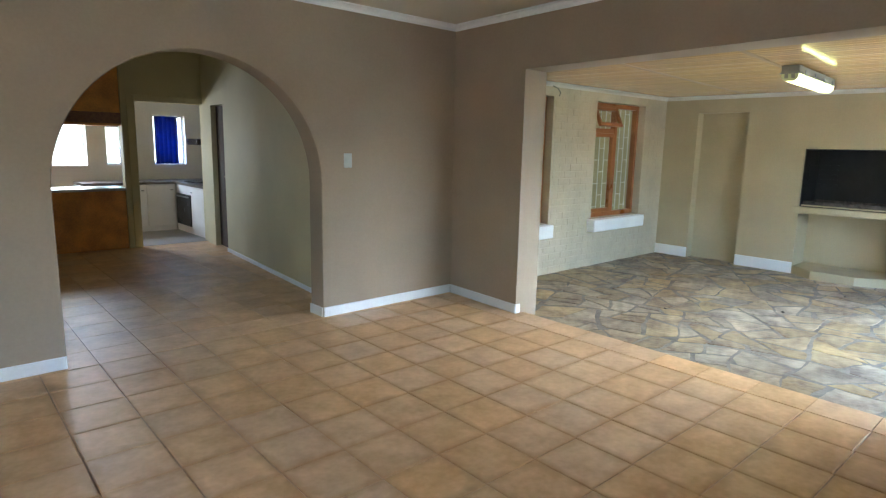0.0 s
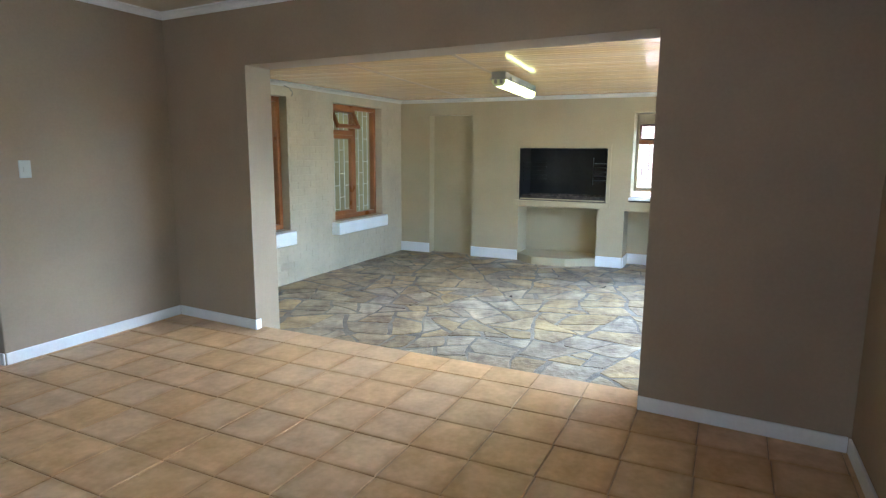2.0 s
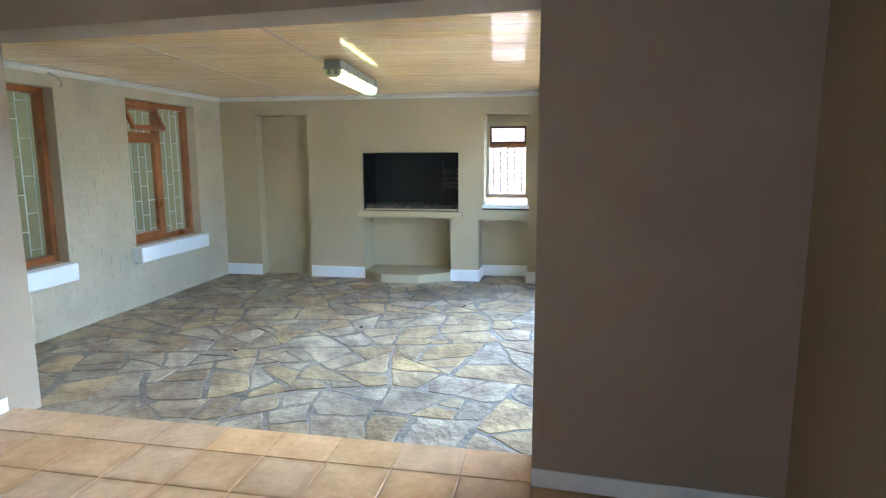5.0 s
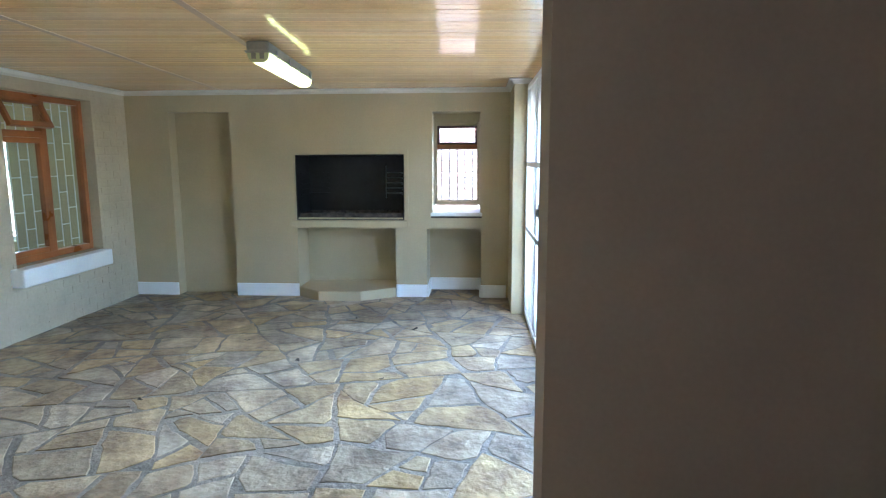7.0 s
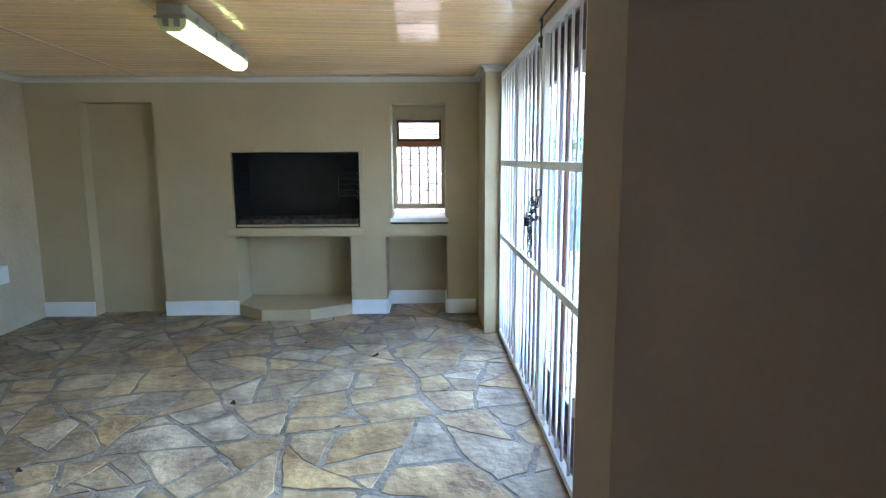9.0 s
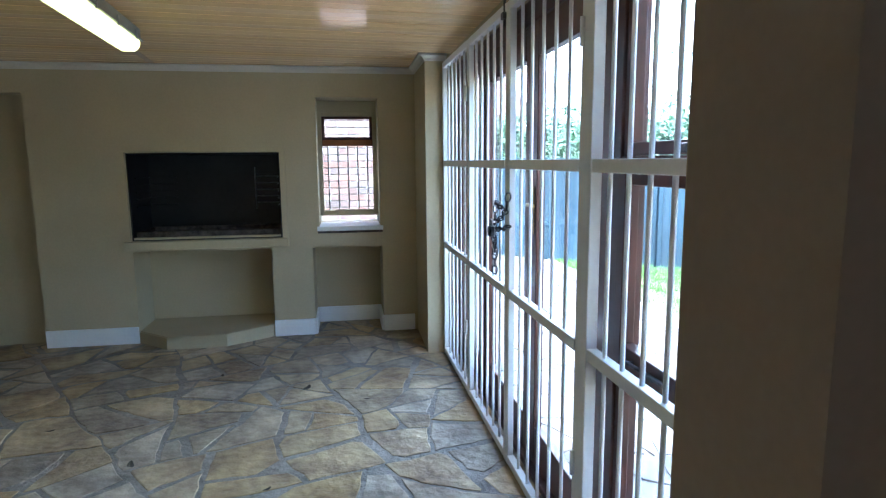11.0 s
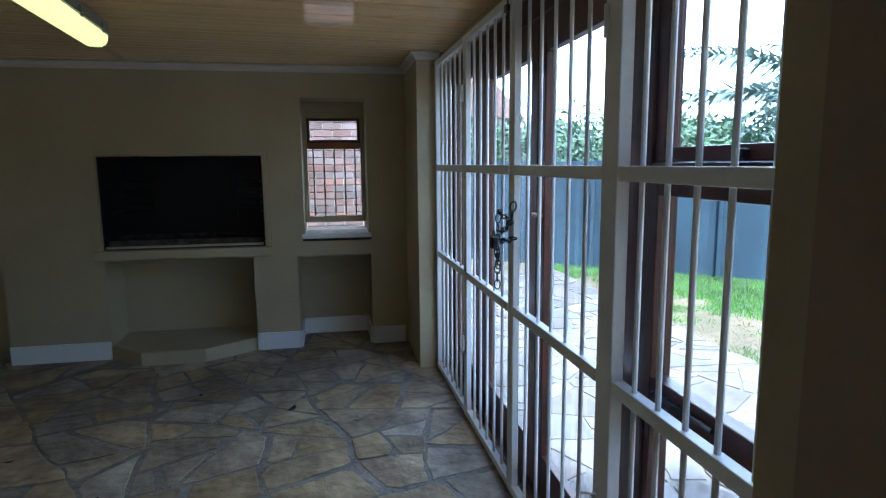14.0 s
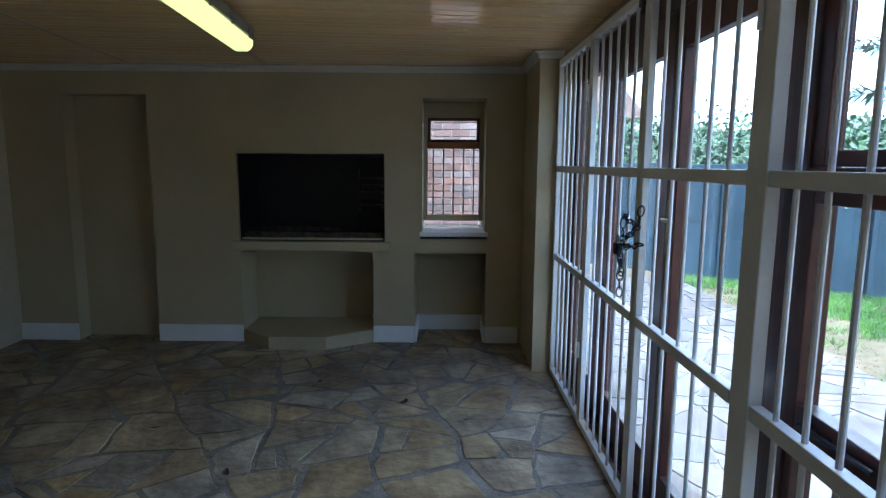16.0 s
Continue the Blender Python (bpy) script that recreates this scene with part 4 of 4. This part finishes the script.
def shrub(name, c, r, h, n, seed, label):
    rng = random.Random(seed)
    t = thing(name, label, "shrub", "shrubs behind the fence")
    st = bmesh.new()
    for k in range(6):
        a = rng.uniform(0, 6.3)
        rod(st, (c[0], c[1], GZ - 0.05), (c[0] + 0.5 * r * math.cos(a), c[1] + 0.5 * r * math.sin(a), h * 0.7), 0.03, 6)
    part("stem", st, DARKWOOD, t)
    verts, faces = [], []
    lumps = [(rng.uniform(-0.7, 0.7) * r, rng.uniform(-0.7, 0.7) * r, h * rng.uniform(0.45, 0.85), rng.uniform(0.3, 0.55) * r) for _ in range(16)]
    for k in range(n):
        lx, ly, lz, lr = rng.choice(lumps)
        v = Vector((rng.gauss(0, 1), rng.gauss(0, 1), rng.gauss(0, 1))).normalized() * lr * rng.uniform(0.15, 1.1)
        p = Vector((c[0] + lx, c[1] + ly, lz)) + v
        u = Vector((rng.gauss(0, 1), rng.gauss(0, 1), rng.gauss(0, 1))).normalized() * 0.06
        w = u.orthogonal().normalized() * 0.028
        i = len(verts)
        verts += [p - u, p + w, p + u, p - w]
        faces.append((i, i + 1, i + 2, i + 3))
    me = bpy.data.meshes.new("foliage")
    me.from_pydata(verts, [], faces)
    me.materials.append(BUSH)
    f = new("foliage", me)
    f.parent = t


for k, (u, v, r, h) in enumerate(((1.2, -2.2, 1.6, 2.35), (3.4, -2.6, 1.9, 2.5), (5.2, -1.9, 1.5, 2.2), (6.6, -2.4, 1.9, 2.35), (8.2, -2.0, 1.8, 2.3), (9.9, -2.3, 1.9, 2.4), (11.6, -2.2, 1.9, 2.4), (-0.8, -2.8, 1.5, 2.1))):
    shrub("shrub", (FX - 0.64 * u - 0.768 * v, FY - 0.768 * u + 0.64 * v), r, h - 0.25, 20000, 20 + k, "dense green shrub behind the fence")


def palm(c, h):
    t = thing("palm_tree", "feathery palm tree beyond the garden fence", "tree")
    tr = bmesh.new()
    zs = np.linspace(GZ - 0.05, h, 14)
    for a, b in zip(zs, zs[1:]):
        rod(tr, (c[0], c[1], a), (c[0], c[1], b), 0.20 + 0.03 * math.sin(a * 9), 10)
    part("trunk", tr, RUST, t)
    rng = random.Random(11)
    for k in range(30):
        a, lift, L = k * 2.4 + rng.uniform(-0.2, 0.2), rng.uniform(0.1, 1.0), rng.uniform(3.2, 3.9)
        verts, faces = [], []
        d = Vector((math.cos(a), math.sin(a), 0))
        s = Vector((-d.y, d.x, 0))
        prev = Vector((c[0], c[1], h))
        M = 60
        for i in range(1, M + 1):
            u = i / M
            p = Vector((c[0], c[1], h)) + d * L * u * math.cos(lift * (1 - u * 0.6)) + Vector((0, 0, L * (math.sin(lift) * u - 0.42 * u * u)))
            n0 = len(verts)
            verts += [prev - s * 0.025, prev + s * 0.025, p + s * 0.025, p - s * 0.025]
            faces.append((n0, n0 + 1, n0 + 2, n0 + 3))
            ll = 0.5 * math.sin(math.pi * min(1, u * 0.9 + 0.12)) + 0.05
            for sg in (-1, 1):
                q = p + s * sg * ll * 0.62 + d * ll * 0.6 + Vector((0, 0, ll * rng.uniform(-0.75, 0.45)))
                n0 = len(verts)
                verts += [p, p + d * 0.075, q]
                faces.append((n0, n0 + 1, n0 + 2))
            prev = p
        me = bpy.data.meshes.new("frond")
        me.from_pydata(verts, [], faces)
        me.materials.append(LEAF)
        f = new("frond", me)
        f.parent = t


palm((13.1, -8.4), 2.35)


def far_house():
    t = thing("house", "distant white house with a clay tiled roof", "house")
    x, y = 22.5, -4.75
    part("wall", solid([(x, x + 9, y, y + 4.8, GZ - 0.05, 2.95)], [(x - 1, x + 0.2, y + 1.2, y + 2.2, 1.0, 2.2), (x - 1, x + 0.2, y + 3.1, y + 4.1, 1.0, 2.2)]), WHITE, t)
    part("roof", prism([(y - 0.45, 2.85), (y + 5.25, 2.85), (y + 2.4, 6.0)], "x", x - 0.45, x + 9.5), ROOF, t)
    part("fascia", box(x - 0.45, x + 9.5, y - 0.47, y - 0.44, 2.72, 2.87, 0.004), WHITE, t)
    for yy in (y + 1.2, y + 3.1):
        part("window", box(x + 0.1, x + 0.14, yy + 0.03, yy + 0.97, 1.03, 2.17), BLACK, t)


far_house()

# ---- brick wall seen through the small window ----
BWX = 11.3


def brick_wall():
    w = tagged(finish("wall_brick_outside", box(BWX + 0.012, BWX + 0.22, 0.0, 2.6, GZ - 0.05, 3.2), BRICK_MORTAR), "red face brick boundary wall outside the small window", "wall", "", "structure")
    me = {}
    rng = random.Random(3)
    bl, bh, j = 0.222, 0.073, 0.012
    rest = bmesh.new()
    row = 0
    z = GZ
    while z < 3.1:
        y = 0.0 + (-(bl + j) / 2 if row % 2 else 0)
        while y < 2.6:
            a, b = max(0.0, y), min(2.6, y + bl)
            if b - a > 0.03:
                if 0.55 < z < 2.5 and 0.1 < a < 1.75:
                    key = round(b - a, 3)
                    if key not in me:
                        bm = box(0, 0.03, 0, b - a, 0, bh, 0.004)
                        me[key] = bpy.data.meshes.new("brick")
                        bm.to_mesh(me[key])
                        bm.free()
                        me[key].materials.append(BRICK)
                    o = new("brick", me[key])
                    o.parent = w
                    o.location = (BWX + rng.uniform(-0.003, 0.002), a, z)
                else:
                    add_box(rest, BWX, BWX + 0.03, a, b, z, z + bh)
            y += bl + j
        z += bh + j
        row += 1
    o = part("brickwork", rest, BRICK, w)
    tagged(o, kind="stuff")


brick_wall()


# ---- crazy paving ----
def area(poly):
    return abs(sum(a[0] * b[1] - a[1] * b[0] for a, b in zip(poly, poly[1:] + poly[:1]))) / 2


def flagstones(x0, x1, y0, y1, small, large, seed, slant=0.0):
    """Angular broken slabs: an oblong split again and again by slanting cracks."""
    rng = random.Random(seed)
    todo, done = [[(x0, y0), (x1, y0), (x1 + slant, y1), (x0 + slant, y1)]], []
    while todo:
        poly = todo.pop()
        a = area(poly)
        if a < rng.uniform(small, large):
            done.append(poly)
            continue
        c = np.mean(poly, axis=0)
        pts = np.array([np.array(p) + (np.array(q) - np.array(p)) * t for p, q in zip(poly, poly[1:] + poly[:1]) for t in (0, 0.25, 0.5, 0.75)])
        w, v = np.linalg.eigh(np.cov((pts - pts.mean(0)).T))
        d = v[:, 1]
        turn = max(-0.55, min(0.55, rng.gauss(0, 0.30)))
        d = (d[0] * math.cos(turn) - d[1] * math.sin(turn), d[0] * math.sin(turn) + d[1] * math.cos(turn))
        size = math.sqrt(a)
        p = (c[0] + rng.uniform(-0.2, 0.2) * size, c[1] + rng.uniform(-0.2, 0.2) * size)
        for sg in (1, -1):
            half = clip(poly, p, (d[0] * sg, d[1] * sg))
            if len(half) > 2 and area(half) > 0.002:
                todo.append(half)
    cells = []
    for poly in done:
        c = np.mean(poly, axis=0)
        out = list(poly)
        for _ in range(2 if area(out) > 0.05 else 0):
            if rng.random() < 0.45:
                continue
            k = rng.randrange(len(out))
            q = np.array(out[k])
            dd = q - c
            L = float(np.linalg.norm(dd))
            out = clip(out, tuple(c + dd * rng.uniform(0.68, 0.85)), tuple(dd / L))
        for a, b in zip(poly, poly[1:] + poly[:1]):
            j = rng.choice((0.006, 0.010, 0.014, 0.020, 0.027))
            n = (b[1] - a[1], a[0] - b[0])
            L = math.hypot(*n)
            if L < 1e-6:
                continue
            n = (n[0] / L, n[1] / L)
            if (c[0] - a[0]) * n[0] + (c[1] - a[1]) * n[1] > 0:
                n = (-n[0], -n[1])
            out = clip(out, (a[0] - n[0] * j, a[1] - n[1] * j), n)
            if len(out) < 3:
                break
        if len(out) >= 3 and area(out) > 0.003:
            cells.append((out, rng.uniform(-0.0015, 0.003), rng.random()))
    return cells


def stone_bm(poly, z0, z1, seed):
    """A slab with a chipped, wavering outline and softened top edge."""
    rng = random.Random(seed)
    pts = []
    n = len(poly)
    for i in range(n):
        a, b = Vector(poly[i]), Vector(poly[(i + 1) % n])
        L = (b - a).length
        if L < 0.012:
            continue
        m = max(1, int(L / 0.06))
        d = (b - a).normalized()
        for k in range(m):
            p = a + (b - a) * (k / m)
            if k:
                p = p + Vector((-d.y, d.x)) * rng.uniform(-0.008, 0.005)
            w = noise.noise_vector((p.x * 1.9, p.y * 1.9, 4.7))
            u = noise.noise_vector((p.x * 6.5, p.y * 6.5, 9.2))
            pts.append(p + Vector((w.x, w.y)) * 0.075 + Vector((u.x, u.y)) * 0.014)
    if len(pts) < 3:
        return None
    c = sum(pts, Vector((0, 0))) / len(pts)
    bm = bmesh.new()
    tilt = (rng.uniform(-0.004, 0.004), rng.uniform(-0.004, 0.004))
    rings = []
    for off, z in ((0.0, z0), (0.0, z1 - 0.002), (0.006, z1)):
        ring = []
        for p in pts:
            q = p + (c - p).normalized() * off
            zz = z if z == z0 else z + (q.x - c.x) * tilt[0] + (q.y - c.y) * tilt[1]
            ring.append(bm.verts.new((q.x, q.y, zz)))
        rings.append(ring)
    n = len(pts)
    for a, b in zip(rings, rings[1:]):
        for k in range(n):
            bm.faces.new((a[k], a[(k + 1) % n], b[(k + 1) % n], b[k]))
    bm.faces.new(rings[-1])
    return bm


floor = structure("floor_stone", box(XE - 0.1, XB + 0.42, -0.2, BN, SZ - 0.25, SZ - 0.003), MORTAR, "crazy paving floor of irregular flagstones in grey mortar", "floor")
for k, (poly, dz, _) in enumerate(flagstones(XE + 0.01, XB + 0.4, -0.1, BN, 0.025, 0.24, 7)):
    bm = stone_bm(poly, SZ - 0.03, SZ + dz, k)
    if bm:
        part("flagstone", bm, STONE, floor)
for k, (x, y, a, L) in enumerate(((6.45, 1.95, 0.4, 0.075), (6.95, 2.55, 1.9, 0.05), (7.35, 1.15, 2.6, 0.09), (5.65, 2.75, 0.9, 0.06), (7.7, 1.75, 0.2, 0.05), (6.1, 1.25, 2.2, 0.045), (7.1, 0.75, 1.3, 0.04))):
    lf = thing("dry_leaf", "small dark curled dry leaf lying on the stone floor", "leaf", "litter on the floor")
    bm = bmesh.new()
    top = []
    for i in range(9):
        u = i / 8
        w = 0.22 * L * math.sin(math.pi * (0.08 + 0.84 * u))
        p = Vector((L * (u - 0.5), 0.12 * L * math.sin(3 * u), 0.004 + 0.12 * L * (2 * u - 1) ** 2))
        top.append([bm.verts.new(p + Vector((0, -w, 0.3 * w))), bm.verts.new(p), bm.verts.new(p + Vector((0, w, 0.35 * w)))])
    for p, q in zip(top, top[1:]):
        for i in range(2):
            bm.faces.new((p[i], q[i], q[i + 1], p[i + 1]))
    bmesh.ops.solidify(bm, geom=bm.faces[:], thickness=0.0015)
    part("blade", bm, LITTER, lf)
    lf.matrix_basis = pose(x, y, SZ + 0.003, 0, 0, math.degrees(a))
patio = structure("pavement", box(4.0, 12.2, PY, -0.2, GZ - 0.25, GZ - 0.004), MORTAR, "crazy paved patio of pale stones outside the doors", "pavement")
for k, (poly, dz, _) in enumerate(flagstones(4.4, 12.2, PY, -0.22, 0.05, 0.24, 9)):
    bm = stone_bm(poly, GZ - 0.03, GZ + 0.006 + dz, k + 900)
    if bm:
        part("paving_stone", bm, PATIO, patio)

# ---- terracotta tiles ----
tiles = structure("floor_tiled", solid([(XW, XE - 0.012, YS, YN, -0.25, -0.008), (-0.28, 3.5, YN + 0.01, KY + 0.06, -0.25, -0.008)]), GROUT, "terracotta tiled floor with brown grout", "floor")
askew(tiles, ST)
TS, TX, TY0, G = 0.332, 3.955, 0.350, 0.0045
variants = []
for k in range(4):
    bm = bmesh.new()
    hw = TS / 2 - G / 2
    rng = random.Random(k)
    ring = []
    for off, z in ((0, -0.012), (0, -0.0035), (0.006, 0.0)):
        w = hw - off
        ring.append([bm.verts.new((a * w, b * w, z)) for a, b in ((-1, -1), (1, -1), (1, 1), (-1, 1))])
    for a, b in zip(ring, ring[1:]):
        for i in range(4):
            bm.faces.new((a[i], a[(i + 1) % 4], b[(i + 1) % 4], b[i]))
    bm.faces.new(ring[-1])
    me = bpy.data.meshes.new("tile")
    bm.to_mesh(me)
    bm.free()
    me.materials.append(TILE)
    variants.append(me)
rng = random.Random(4)
rest = bmesh.new()
for i in range(-22, 2):
    for j in range(-4, 27):
        x0, x1 = TX + i * TS, TX + (i + 1) * TS
        y0, y1 = TY0 + j * TS, TY0 + (j + 1) * TS
        if y1 < YS or x1 < XW or x0 > XE - 0.02 or y0 > KY + 0.05:
            continue
        if y0 > YN + 0.0 and (x1 < -0.28 or x0 > 3.4):
            continue
        full = x1 < XE - 0.02 and y0 > YS and (y1 < YN or (y0 > YN and x1 < 3.4 and x0 > -0.28))
        if full and x0 > -1.5 and y1 < YN + 0.4:
            o = new("tile", variants[rng.randrange(4)])
            o.parent = tiles
            o.location = ((x0 + x1) / 2 + ST * ((y0 + y1) / 2 - YR), (y0 + y1) / 2, rng.uniform(-0.0012, 0.0012))
            o.rotation_euler = (rng.uniform(-0.002, 0.002), rng.uniform(-0.002, 0.002), rng.choice((0, 1, 2, 3)) * math.pi / 2 - ST)
        else:
            a, b = max(x0 + G / 2, XW), min(x1 - G / 2, XE)
            c, d = max(y0 + G / 2, YS), min(y1 - G / 2, KY + 0.055)
            if b - a > 0.01 and d - c > 0.01:
                add_box(rest, a, b, c, d, -0.012, 0.0)
o = askew(part("tile_field", rest, FIELD_TILE, tiles), ST)
tagged(o, kind="stuff")
